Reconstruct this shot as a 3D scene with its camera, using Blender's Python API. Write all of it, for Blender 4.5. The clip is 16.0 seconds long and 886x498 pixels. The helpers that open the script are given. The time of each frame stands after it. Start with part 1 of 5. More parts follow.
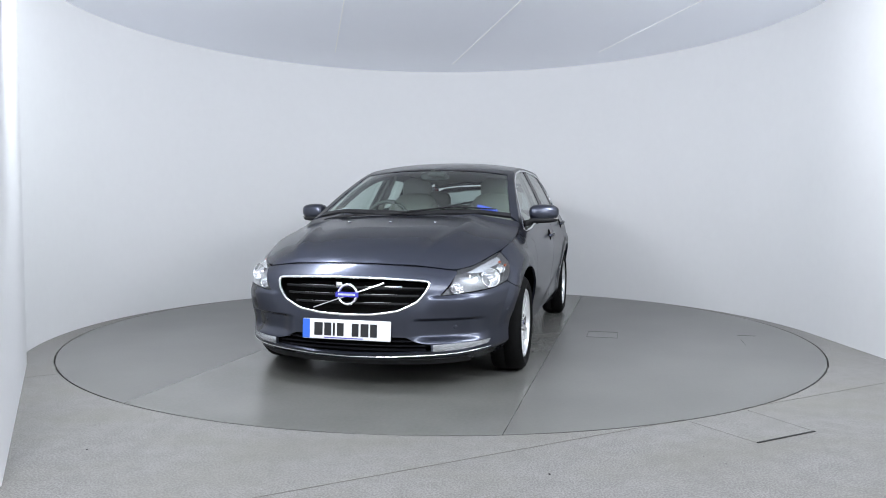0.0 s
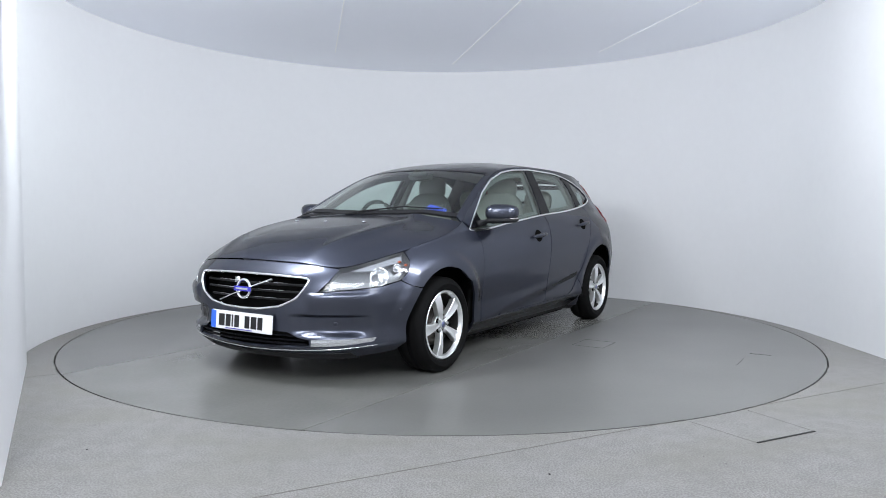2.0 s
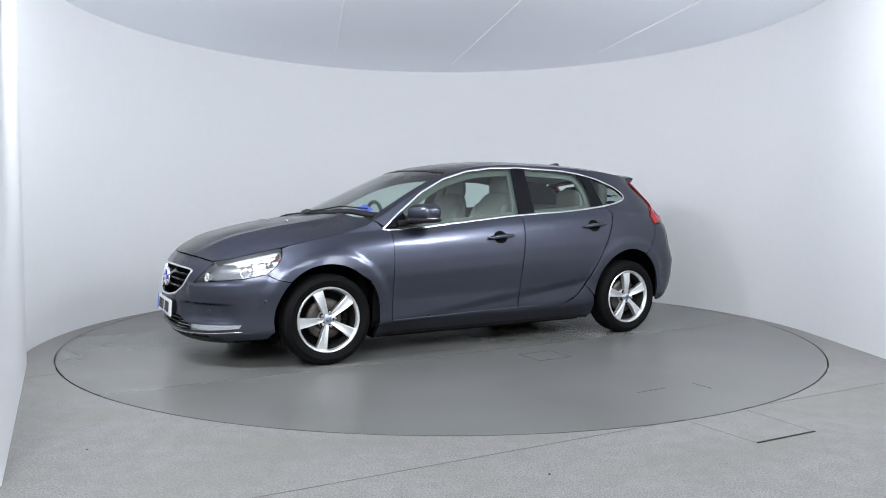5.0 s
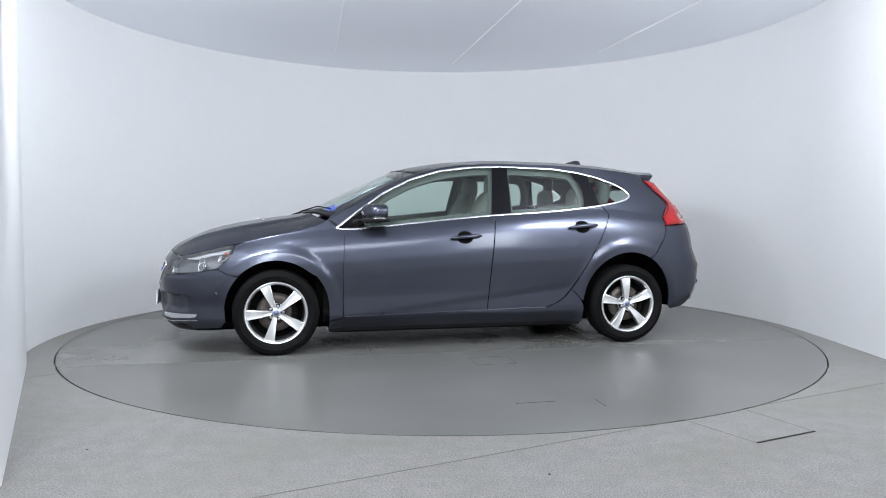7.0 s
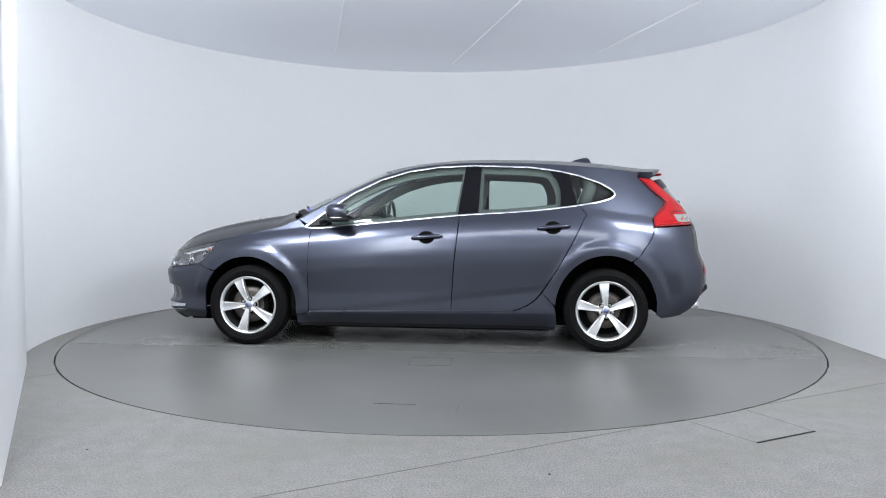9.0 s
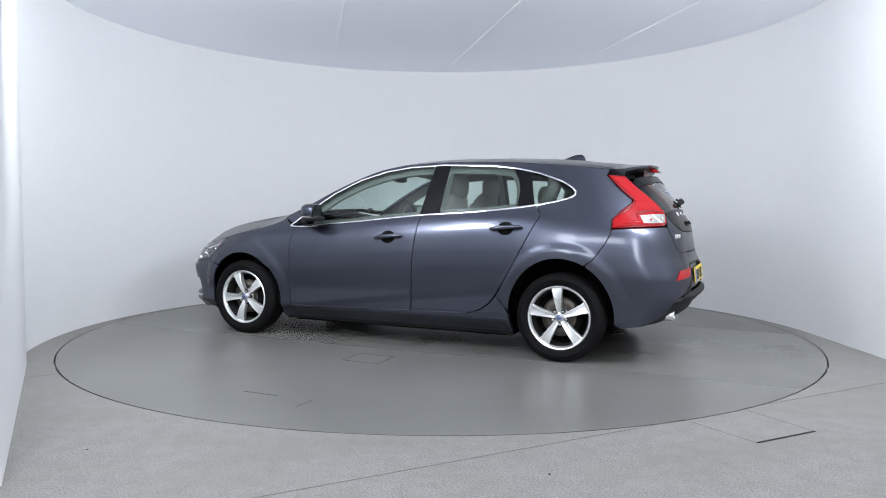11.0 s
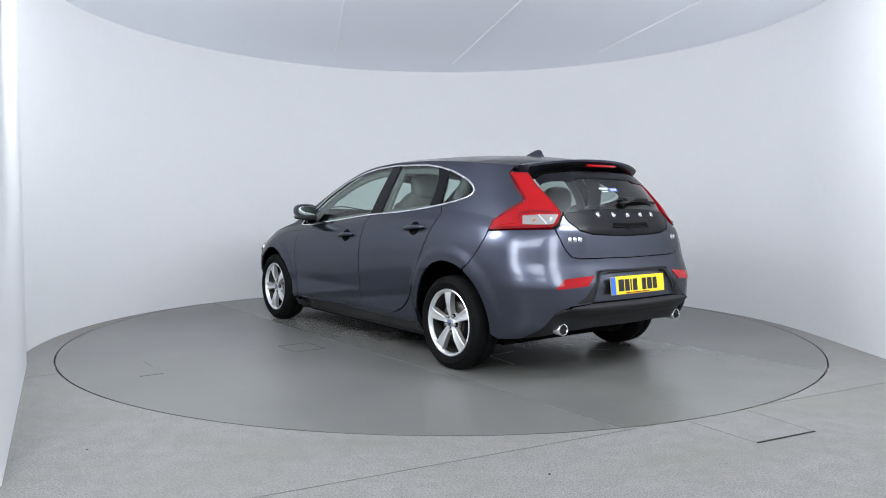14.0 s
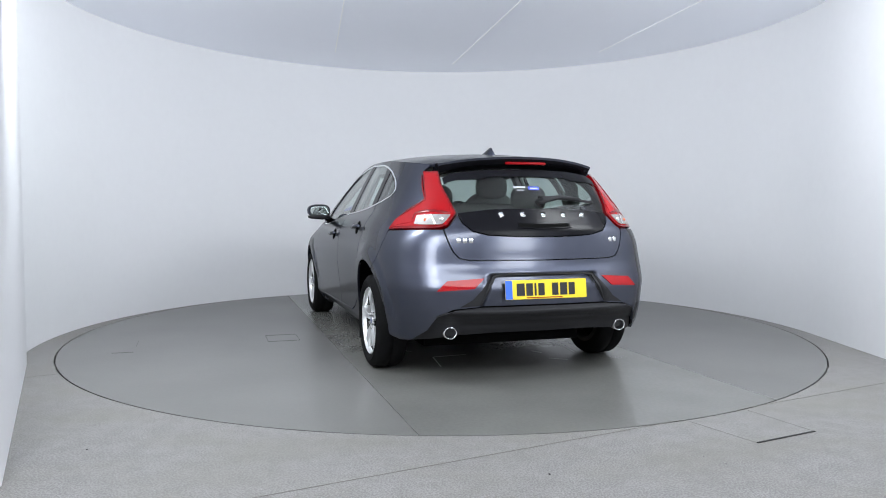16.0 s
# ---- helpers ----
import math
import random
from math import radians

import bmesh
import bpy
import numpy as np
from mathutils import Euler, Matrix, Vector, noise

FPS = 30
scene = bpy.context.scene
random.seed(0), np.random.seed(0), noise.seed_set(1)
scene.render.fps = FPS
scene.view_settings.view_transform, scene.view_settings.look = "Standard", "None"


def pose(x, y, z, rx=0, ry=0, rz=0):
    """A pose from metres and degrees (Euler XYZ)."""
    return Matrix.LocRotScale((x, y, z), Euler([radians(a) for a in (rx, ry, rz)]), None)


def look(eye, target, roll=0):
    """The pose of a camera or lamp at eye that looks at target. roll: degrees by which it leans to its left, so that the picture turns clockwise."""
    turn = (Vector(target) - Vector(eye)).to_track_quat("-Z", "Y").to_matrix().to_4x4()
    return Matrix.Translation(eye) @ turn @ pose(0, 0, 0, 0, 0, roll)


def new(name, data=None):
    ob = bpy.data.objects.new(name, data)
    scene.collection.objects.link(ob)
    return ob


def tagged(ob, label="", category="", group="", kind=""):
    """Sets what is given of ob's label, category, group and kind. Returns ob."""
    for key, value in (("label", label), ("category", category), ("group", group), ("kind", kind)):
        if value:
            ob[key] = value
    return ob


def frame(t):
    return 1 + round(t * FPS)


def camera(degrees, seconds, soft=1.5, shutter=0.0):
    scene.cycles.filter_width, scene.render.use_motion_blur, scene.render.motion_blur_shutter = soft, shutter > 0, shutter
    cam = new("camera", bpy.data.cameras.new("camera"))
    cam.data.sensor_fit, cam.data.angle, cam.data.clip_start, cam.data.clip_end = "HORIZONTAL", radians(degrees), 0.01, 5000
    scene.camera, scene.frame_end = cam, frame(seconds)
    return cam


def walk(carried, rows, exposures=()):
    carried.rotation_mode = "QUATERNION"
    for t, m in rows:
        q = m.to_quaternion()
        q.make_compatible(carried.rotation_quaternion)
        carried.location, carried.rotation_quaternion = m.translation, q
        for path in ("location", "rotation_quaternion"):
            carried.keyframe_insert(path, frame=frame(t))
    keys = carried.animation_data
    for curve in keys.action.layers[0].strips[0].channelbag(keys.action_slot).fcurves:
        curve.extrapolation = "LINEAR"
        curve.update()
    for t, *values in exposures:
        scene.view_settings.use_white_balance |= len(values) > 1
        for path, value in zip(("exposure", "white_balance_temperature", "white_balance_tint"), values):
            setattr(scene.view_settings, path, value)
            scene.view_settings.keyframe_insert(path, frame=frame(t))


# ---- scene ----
import itertools

# ---- camera: stands still on its tripod ----
cam = camera(62.94, 16.0, soft=1.0)
EYE = (0.0, -6.177, 1.0365)
AIM = (-0.0021 * 6.177, 0.0, 1.0365 - math.tan(radians(3.263)) * 6.177)
CAM = look(EYE, AIM, 0.214)
walk(cam, [(0, CAM), (16, CAM)], exposures=[(0, -0.24), (16, -0.24)])

# turn of the platform, degrees, second by second
TURN = [-104.45, -113.5, -122.7, -131.9, -141.0, -149.9, -158.8, -167.6, -176.35,
        -185.45, -194.7, -204.15, -213.7, -223.2, -232.65, -242.1, -251.65]
CAR_AT = Vector((0.050, 0.042, 0.0))
PIVOT = (-0.022, 0.0)    # the platform's axis
WALL_R, WALL_Y, CEIL_Z = 3.08, -0.2, 2.71
DISC_R = 2.93
# ends of the seams in the ceiling's fabric
CEIL_SEAMS = [((-0.26, -3.2), (-1.19, 1.75)), ((1.21, -3.2), (0.09, 2.36)), ((2.33, -1.5), (1.65, 1.7))]


# ---- world and lights ----
world = bpy.data.worlds.new("world")
scene.world = world
world.use_nodes = True
world.node_tree.nodes["Background"].inputs[0].default_value = (0.75, 0.8, 0.9, 1)
world.node_tree.nodes["Background"].inputs[1].default_value = 0.02


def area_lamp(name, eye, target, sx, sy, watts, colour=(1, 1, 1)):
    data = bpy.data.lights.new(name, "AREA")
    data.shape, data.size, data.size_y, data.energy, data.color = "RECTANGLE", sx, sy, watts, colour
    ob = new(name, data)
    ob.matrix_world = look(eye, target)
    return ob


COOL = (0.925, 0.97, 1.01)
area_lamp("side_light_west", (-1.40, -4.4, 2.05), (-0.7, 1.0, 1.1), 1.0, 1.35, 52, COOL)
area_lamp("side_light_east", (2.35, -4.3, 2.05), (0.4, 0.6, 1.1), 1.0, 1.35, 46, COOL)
# Added high in the front corners, out of view, to brighten side walls
area_lamp("corner_light_west", (-1.95, -2.5, 2.45), (-2.5, 0.2, 0.7), 1.4, 0.45, 122, COOL)
area_lamp("corner_light_east", (2.4, -2.45, 2.45), (2.4, 0.2, 0.7), 1.4, 0.45, 92, COOL)
# Unseen fill lamp added overhead near the camera for door reflections and near floor
area_lamp("overhead_fill_light", (0.0, -5.5, 2.66), (0.0, -5.7, 0), 3.0, 2.2, 192, COOL)


# ---- materials ----
def material(name, colour, rough=0.5, metal=0.0, coat=0.0, bump=0.0, scale=40.0, vary=0.0, spec=0.5,
             emit=0.0, big=1.5, coat_rough=0.03, share=0.5):
    m = bpy.data.materials.new(name)
    m.use_nodes = True
    nt = m.node_tree
    b = nt.nodes["Principled BSDF"]
    b.inputs["Base Color"].default_value = (*colour, 1)
    b.inputs["Roughness"].default_value = rough
    b.inputs["Metallic"].default_value = metal
    b.inputs["Coat Weight"].default_value = coat
    b.inputs["Coat Roughness"].default_value = coat_rough
    b.inputs["Specular IOR Level"].default_value = spec
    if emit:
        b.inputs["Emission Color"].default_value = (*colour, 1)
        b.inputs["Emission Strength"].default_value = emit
    if vary or bump:
        geo = nt.nodes.new("ShaderNodeTexCoord")
        n1 = nt.nodes.new("ShaderNodeTexNoise")
        n1.inputs["Scale"].default_value, n1.inputs["Detail"].default_value = scale, 5
        n2 = nt.nodes.new("ShaderNodeTexNoise")
        n2.inputs["Scale"].default_value, n2.inputs["Detail"].default_value = big, 4
        for n in (n1, n2):
            nt.links.new(geo.outputs["Object"], n.inputs["Vector"])
        if vary:
            mix = nt.nodes.new("ShaderNodeMath")
            mix.operation = "MULTIPLY_ADD"
            mix.inputs[1].default_value = 1 - share
            nt.links.new(n1.outputs["Fac"], mix.inputs[0])
            half = nt.nodes.new("ShaderNodeMath")
            half.operation, half.inputs[1].default_value = "MULTIPLY", share
            nt.links.new(n2.outputs["Fac"], half.inputs[0])
            nt.links.new(half.outputs[0], mix.inputs[2])
            ramp = nt.nodes.new("ShaderNodeValToRGB")
            ramp.color_ramp.elements[0].position, ramp.color_ramp.elements[1].position = 0.3, 0.7
            ramp.color_ramp.elements[0].color = (*[c * (1 - vary) for c in colour], 1)
            ramp.color_ramp.elements[1].color = (*[min(1, c * (1 + vary)) for c in colour], 1)
            nt.links.new(mix.outputs[0], ramp.inputs[0])
            nt.links.new(ramp.outputs[0], b.inputs["Base Color"])
        if bump:
            bp = nt.nodes.new("ShaderNodeBump")
            bp.inputs["Strength"].default_value, bp.inputs["Distance"].default_value = bump, 0.004
            nt.links.new(n1.outputs["Fac"], bp.inputs["Height"])
            nt.links.new(bp.outputs["Normal"], b.inputs["Normal"])
    return m


M_WALL = material("white_wall_paint", (0.715, 0.72, 0.735), 0.75, bump=0.08, scale=14, vary=0.015, spec=0.25)
# Faint even glow added to the ceiling fabric as fill from above
M_CEIL = material("stretched_fabric_added_glow", (0.76, 0.79, 0.86), 0.8, spec=0.2, emit=0.19)
# Seams get an added glow so that they read as bright lines
M_SEAM = material("ceiling_seam_added_glow", (0.80, 0.82, 0.87), 0.6, emit=0.22)


def floor_material(name, colour, rough, spec, speck, stain, stain_share, streak, bump):
    """Hard floor: fine speckle, mottling, pale grains, old stains with a tint of their own, and uneven gloss."""
    m = bpy.data.materials.new(name)
    m.use_nodes = True
    nt = m.node_tree
    b = nt.nodes["Principled BSDF"]
    b.inputs["Specular IOR Level"].default_value = spec
    coord = nt.nodes.new("ShaderNodeTexCoord")

    def grain(scale, detail, stretch=(1, 1, 1)):
        place, n = nt.nodes.new("ShaderNodeMapping"), nt.nodes.new("ShaderNodeTexNoise")
        place.inputs["Scale"].default_value = stretch
        n.inputs["Scale"].default_value, n.inputs["Detail"].default_value = scale, detail
        nt.links.new(coord.outputs["Object"], place.inputs["Vector"])
        nt.links.new(place.outputs[0], n.inputs["Vector"])
        return n.outputs["Fac"]

    def ramp(fac, p0, p1, v0, v1):
        r = nt.nodes.new("ShaderNodeMapRange")
        r.interpolation_type = "SMOOTHSTEP"
        for k, v in zip((1, 2, 3, 4), (p0, p1, v0, v1)):
            r.inputs[k].default_value = v
        nt.links.new(fac, r.inputs[0])
        return r.outputs[0]

    def mix(kind, fac, a, c):
        n = nt.nodes.new("ShaderNodeMix")
        n.data_type, n.blend_type = "RGBA", kind
        for socket, v in ((n.inputs[0], fac), (n.inputs[6], a), (n.inputs[7], c)):
            if isinstance(v, (int, float)):
                socket.default_value = v
            elif isinstance(v, tuple):
                socket.default_value = (*v, 1)
            else:
                nt.links.new(v, socket)
        return n.outputs[2]
    fine, mid, big = grain(130, 4), grain(11, 5, streak), grain(0.75, 1)
    grey = mix("MULTIPLY", 1.0, colour, ramp(fine, 0.38, 0.62, 1 - speck, 1 + speck))
    grey = mix("MULTIPLY", 1.0, grey, ramp(mid, 0.3, 0.7, 0.93, 1.07))
    grey = mix("MIX", ramp(grain(1.6, 3, (1, 1.7, 1)), 0.35, 0.75, 0.0, stain_share), grey, stain)
    grey = mix("MIX", ramp(grain(150, 1), 0.66, 0.72, 0.0, 0.6 * min(1, speck * 2.5)), grey, (0.46, 0.45, 0.43))
    nt.links.new(grey, b.inputs["Base Color"])
    nt.links.new(ramp(big, 0.3, 0.7, rough * 0.9, rough * 1.12), b.inputs["Roughness"])
    relief = nt.nodes.new("ShaderNodeBump")
    relief.inputs["Strength"].default_value, relief.inputs["Distance"].default_value = bump, 0.003
    nt.links.new(fine, relief.inputs["Height"])
    nt.links.new(relief.outputs[0], b.inputs["Normal"])
    return m


M_FLOOR = floor_material("speckled_vinyl_floor", (0.191, 0.185, 0.182), 0.55, 0.35, 0.25, (0.163, 0.157, 0.136), 0.5, (1, 1, 1), 0.10)
M_DISC = material("painted_platform", (0.135, 0.134, 0.129), 0.33, bump=0.03, scale=50, vary=0.15, spec=0.5, share=0.75, big=1.3)
M_STRIP = material("worn_platform_paint", (0.145, 0.145, 0.138), 0.27, bump=0.03, scale=50, vary=0.15, spec=0.55, share=0.7, big=1.6)
M_JOINT = material("floor_joint_grey", (0.135, 0.128, 0.112), 0.7)
M_FAINT = material("filled_joint_grey", (0.165, 0.160, 0.145), 0.7)
M_HATCH = material("hatch_joint_grey", (0.085, 0.088, 0.086), 0.6)
M_SCUFF = material("pale_scuff", (0.30, 0.31, 0.30), 0.6, vary=0.4, scale=60)
M_GAP = material("dark_joint", (0.02, 0.02, 0.02), 0.8)
M_PAINT = material("graphite_metallic_paint", (0.064, 0.071, 0.100), 0.31, metal=0.92, coat=0.8, vary=0.05, scale=900, coat_rough=0.13)
M_PAINT.node_tree.nodes["Principled BSDF"].inputs["Specular Tint"].default_value = (0.12, 0.13, 0.17, 1)    # dark flakes at a low angle


# ---- mesh helpers ----
def mesh_object(name, bm, mat, smooth=True):
    me = bpy.data.meshes.new(name)
    bm.to_mesh(me)
    bm.free()
    for p in me.polygons:
        p.use_smooth = smooth
    if mat:
        me.materials.append(mat)
    return new(name, me)


def part(name, bm, mat, parent, label="", smooth=True):
    ob = mesh_object(name, bm, mat, smooth)
    ob.parent = parent
    if label:
        ob["label"] = label
    return ob


def box(bm, x0, x1, y0, y1, z0, z1):
    v = [bm.verts.new(p) for p in itertools.product((x0, x1), (y0, y1), (z0, z1))]
    for f in ((0, 1, 3, 2), (4, 6, 7, 5), (0, 4, 5, 1), (2, 3, 7, 6), (0, 2, 6, 4), (1, 5, 7, 3)):
        bm.faces.new([v[i] for i in f])
    return v


def prism(bm, ring, z0, z1):
    """An upright prism over a ring of (x, y)."""
    lo = [bm.verts.new((x, y, z0)) for x, y in ring]
    hi = [bm.verts.new((x, y, z1)) for x, y in ring]
    n = len(ring)
    for i in range(n):
        bm.faces.new((lo[i], lo[(i + 1) % n], hi[(i + 1) % n], hi[i]))
    bm.faces.new(hi)
    bm.faces.new(lo[::-1])


# ---- the room ----
def wall_plan(extra=0.0):
    """Plan of the wall's inner face, from the camera's left round the back to its right."""
    r = WALL_R + extra
    pts = [(-1.64 - extra, -7.6 - extra), (-1.64 - extra, -3.55)]
    pts.append((-2.74 - extra, -1.48))
    for i in range(97):
        a = radians(199 - 199 * i / 96)
        pts.append((-0.02 + r * math.cos(a), WALL_Y + r * math.sin(a)))
    pts += [(3.06 + extra, -1.9), (2.6 + extra, -3.3), (2.6 + extra, -7.6 - extra)]
    return pts


def build_room():
    inner, outer = wall_plan(), wall_plan(0.12)
    bm = bmesh.new()
    n = len(inner)
    rows = []
    for (x, y), (X, Y) in zip(inner, outer):
        rows.append([bm.verts.new(p) for p in ((x, y, 0), (x, y, CEIL_Z), (X, Y, CEIL_Z), (X, Y, 0))])
    for i in range(n):
        a, b = rows[i], rows[(i + 1) % n]
        for k in range(4):
            bm.faces.new((a[k], b[k], b[(k + 1) % 4], a[(k + 1) % 4]))
    bmesh.ops.recalc_face_normals(bm, faces=bm.faces[:])
    ob = mesh_object("wall_round", bm, M_WALL)
    ob.data.set_sharp_from_angle(angle=radians(25))
    tagged(ob, "smooth white painted curved studio wall", "wall", kind="structure")
    bm = bmesh.new()
    prism(bm, outer, CEIL_Z + 0.002, CEIL_Z + 0.08)
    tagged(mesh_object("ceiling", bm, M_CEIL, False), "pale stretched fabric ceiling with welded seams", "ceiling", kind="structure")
    # floor sheet with the round pit of the platform
    bm = bmesh.new()
    ring_o = [bm.verts.new((9 * math.cos(a), 9 * math.sin(a), 0)) for a in np.linspace(0, 2 * math.pi, 256, endpoint=False)]
    ring_i = [bm.verts.new((PIVOT[0] + (DISC_R + 0.011) * math.cos(a), PIVOT[1] + (DISC_R + 0.011) * math.sin(a), 0)) for a in np.linspace(0, 2 * math.pi, 256, endpoint=False)]
    ring_d = [bm.verts.new((v.co.x, v.co.y, -0.05)) for v in ring_i]
    for i in range(256):
        j = (i + 1) % 256
        bm.faces.new((ring_i[i], ring_o[i], ring_o[j], ring_i[j]))
        bm.faces.new((ring_d[i], ring_i[i], ring_i[j], ring_d[j]))
    bm.faces.new(ring_d)
    ob = mesh_object("floor", bm, M_FLOOR, False)
    tagged(ob, "grey speckled vinyl floor round the platform", "floor", kind="structure")


build_room()


def line_strip(name, a, b, w, mat, z=0.001, h=0.003, label="", kind="structure", parent=None):
    """A thin straight strip lying on the floor."""
    a, b = Vector((*a, 0)), Vector((*b, 0))
    d = (b - a).normalized()
    n = Vector((-d.y, d.x, 0)) * w / 2
    bm = bmesh.new()
    prism(bm, [(q.x, q.y) for q in (a - n, b - n, b + n, a + n)], z, z + h)
    ob = mesh_object(name, bm, mat, False)
    if parent:
        ob.parent = parent
    else:
        tagged(ob, label, "floor joint", kind=kind)
    return ob


for a, b, w in (((-1.6, -4.14), (1.18, -2.67), 0.003), ((1.18, -2.67), (1.39, -3.02), 0.0014), ((1.73, -2.85), (1.56, -2.49), 0.0008), ((1.55, -2.47), (2.95, -1.73), 0.003), ((-2.6, -1.9), (-2.38, -1.75), 0.002)):
    line_strip("floor_joint", a, b, w, M_JOINT if w > 0.0025 else M_FAINT, h=0.001, label="thin joint line in the grey floor")
line_strip("floor_slot", (1.39, -3.02), (1.73, -2.85), 0.010, M_GAP, label="open black slot at a floor hatch")


def ceiling_seams():
    for a, b in CEIL_SEAMS:
        va, vb = Vector((*a, CEIL_Z - 0.001)), Vector((*b, CEIL_Z - 0.001))
        d = (vb - va).normalized()
        n = Vector((-d.y, d.x, 0)) * 0.0045
        bm = bmesh.new()
        prism(bm, [(q.x, q.y) for q in (va - n, vb - n, vb + n, va + n)], CEIL_Z - 0.004, CEIL_Z + 0.001)
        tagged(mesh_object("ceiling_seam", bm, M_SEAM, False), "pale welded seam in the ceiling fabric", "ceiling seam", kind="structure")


ceiling_seams()


def build_turntable():
    root = new("turntable")
    tagged(root, "round grey painted turntable platform set flush in the floor", "turntable")
    n = 256
    ring = [(DISC_R * math.cos(2 * math.pi * i / n), DISC_R * math.sin(2 * math.pi * i / n)) for i in range(n)]
    # three boards, split along two chords beside the car
    for name, lo, hi, mat in (("deck_board", 1.0115, 9, M_DISC), ("deck_board", -1.018, 1.0085, M_STRIP), ("deck_board", -9, -1.021, M_DISC)):
        bm = bmesh.new()
        prism(bm, ring, -0.04, 0.0)
        for co, no in (((0, lo, 0), (0, -1, 0)), ((0, hi, 0), (0, 1, 0))):
            if abs(co[1]) < 5:
                r = bmesh.ops.bisect_plane(bm, geom=bm.verts[:] + bm.edges[:] + bm.faces[:], plane_co=co, plane_no=no, clear_outer=True)
                bmesh.ops.holes_fill(bm, edges=[e for e in r["geom_cut"] if isinstance(e, bmesh.types.BMEdge)])
        part(name, bm, mat, root, smooth=False)
    for x0, x1, y0, y1, w in ((-0.20, 0.075, 1.23, 1.47, 0.003), (-0.33, 0.12, 2.42, 2.68, 0.0012)):
        for a, b in (((x0, y0), (x1, y0)), ((x1, y0), (x1, y1)), ((x1, y1), (x0, y1)), ((x0, y1), (x0, y0))):
            if y0 > 2 and (a[1] == b[1] == y1 or a[0] == b[0] == x1):
                continue    # only two sides of the far hatch have opened
            if y0 > 2:
                a, b = ((a[0] * 0.5 + b[0] * 0.5, a[1]), b) if a[1] == b[1] else ((a[0], y0 + 0.14), b)
            line_strip("hatch_joint", a, b, w, M_HATCH, z=0.0005, h=0.002, parent=root)
    # pale scuffs and old tape marks on the deck
    for x0, y0, x1, y1, w in ((-0.70, -0.45, -1.00, -0.62, 0.010), (-1.00, -0.64, -1.24, -0.60, 0.006), (-1.39, -0.33, -1.47, -0.43, 0.008), (-1.12, -0.32, -1.2, -0.36, 0.008), (-1.10, 0.18, -1.12, 0.43, 0.012),
                              (-1.12, 0.43, -1.42, 0.47, 0.009), (-0.80, 0.58, -0.9, 0.52, 0.006), (0.73, 0.02, 0.52, -0.15, 0.012)):
        line_strip("paint_scuff", (x0, y0), (x1, y1), w, M_SCUFF, z=-0.0006, h=0.0012, parent=root)
    return root


turntable = build_turntable()


def floor_grit():
    """A few crumbs of dirt on the vinyl."""
    rng = random.Random(5)
    bm = bmesh.new()
    for i in range(16):
        x, y, r = rng.uniform(-3.2, 2.6), rng.uniform(-4.3, -3.1), rng.uniform(0.0025, 0.006)
        bmesh.ops.create_icosphere(bm, subdivisions=1, radius=r, matrix=Matrix.Translation((x, y, r * 0.4)) @ Matrix.Diagonal((1, rng.uniform(0.5, 1), 0.5, 1)))
    tagged(mesh_object("floor_grit", bm, M_GAP, False), "scattered dark crumbs of dirt on the floor", "dirt", kind="stuff")


floor_grit()


# ---- the car's surfaces ----
# car space: x to the nose, y to its left side, z up, origin on the ground midway between the axles
def curve(*pts, flat=False):
    """A smooth monotone curve through (a, b) pairs, as a function of arrays; flat: level at its ends."""
    p = sorted(pts)
    a, b = np.array([q[0] for q in p], float), np.array([q[1] for q in p], float)
    h, d = np.diff(a), np.diff(b) / np.diff(a)
    m = np.zeros(len(a))
    m[0], m[-1] = (0, 0) if flat else (d[0], d[-1])
    for i in range(1, len(a) - 1):
        if d[i - 1] * d[i] > 0:
            w1, w2 = 2 * h[i] + h[i - 1], h[i] + 2 * h[i - 1]
            m[i] = (w1 + w2) / (w1 / d[i - 1] + w2 / d[i])

    def f(x):
        x = np.clip(np.asarray(x, float), a[0], a[-1])
        i = np.clip(np.searchsorted(a, x) - 1, 0, len(a) - 2)
        t = (x - a[i]) / h[i]
        return ((2 * t ** 3 - 3 * t ** 2 + 1) * b[i] + (t ** 3 - 2 * t ** 2 + t) * h[i] * m[i]
                + (3 * t ** 2 - 2 * t ** 3) * b[i + 1] + (t ** 3 - t ** 2) * h[i] * m[i + 1])
    return f


WHEEL_X, WHEEL_R = 1.3235, 0.301
# plan outline from the middle of the nose (0) to the middle of the tail (1)
OUT = [(2.20, 0), (2.188, 0.2), (2.15, 0.4), (2.07, 0.59), (1.95, 0.72), (1.80, 0.80), (1.60, 0.862), (1.32, 0.89), (0.9, 0.892),
       (0.3, 0.89), (-0.3, 0.89), (-0.9, 0.888), (-1.32, 0.888), (-1.62, 0.872), (-1.83, 0.825), (-1.97, 0.73), (-2.06, 0.58),
       (-2.11, 0.35), (-2.13, 0)]
_len = np.concatenate([[0], np.cumsum([math.dist(p, q) for p, q in zip(OUT, OUT[1:])])])
_len /= _len[-1]
OUT_X = curve(*zip(_len, [p[0] for p in OUT]), flat=True)
OUT_Y = curve(*zip(_len, [p[1] for p in OUT]))
# middle profile of nose and tail: height, x
NOSE = curve((0.12, 2.06), (0.19, 2.15), (0.25, 2.20), (0.33, 2.195), (0.45, 2.20), (0.56, 2.19), (0.64, 2.162), (0.68, 2.138), (0.72, 2.108), (0.78, 2.04))
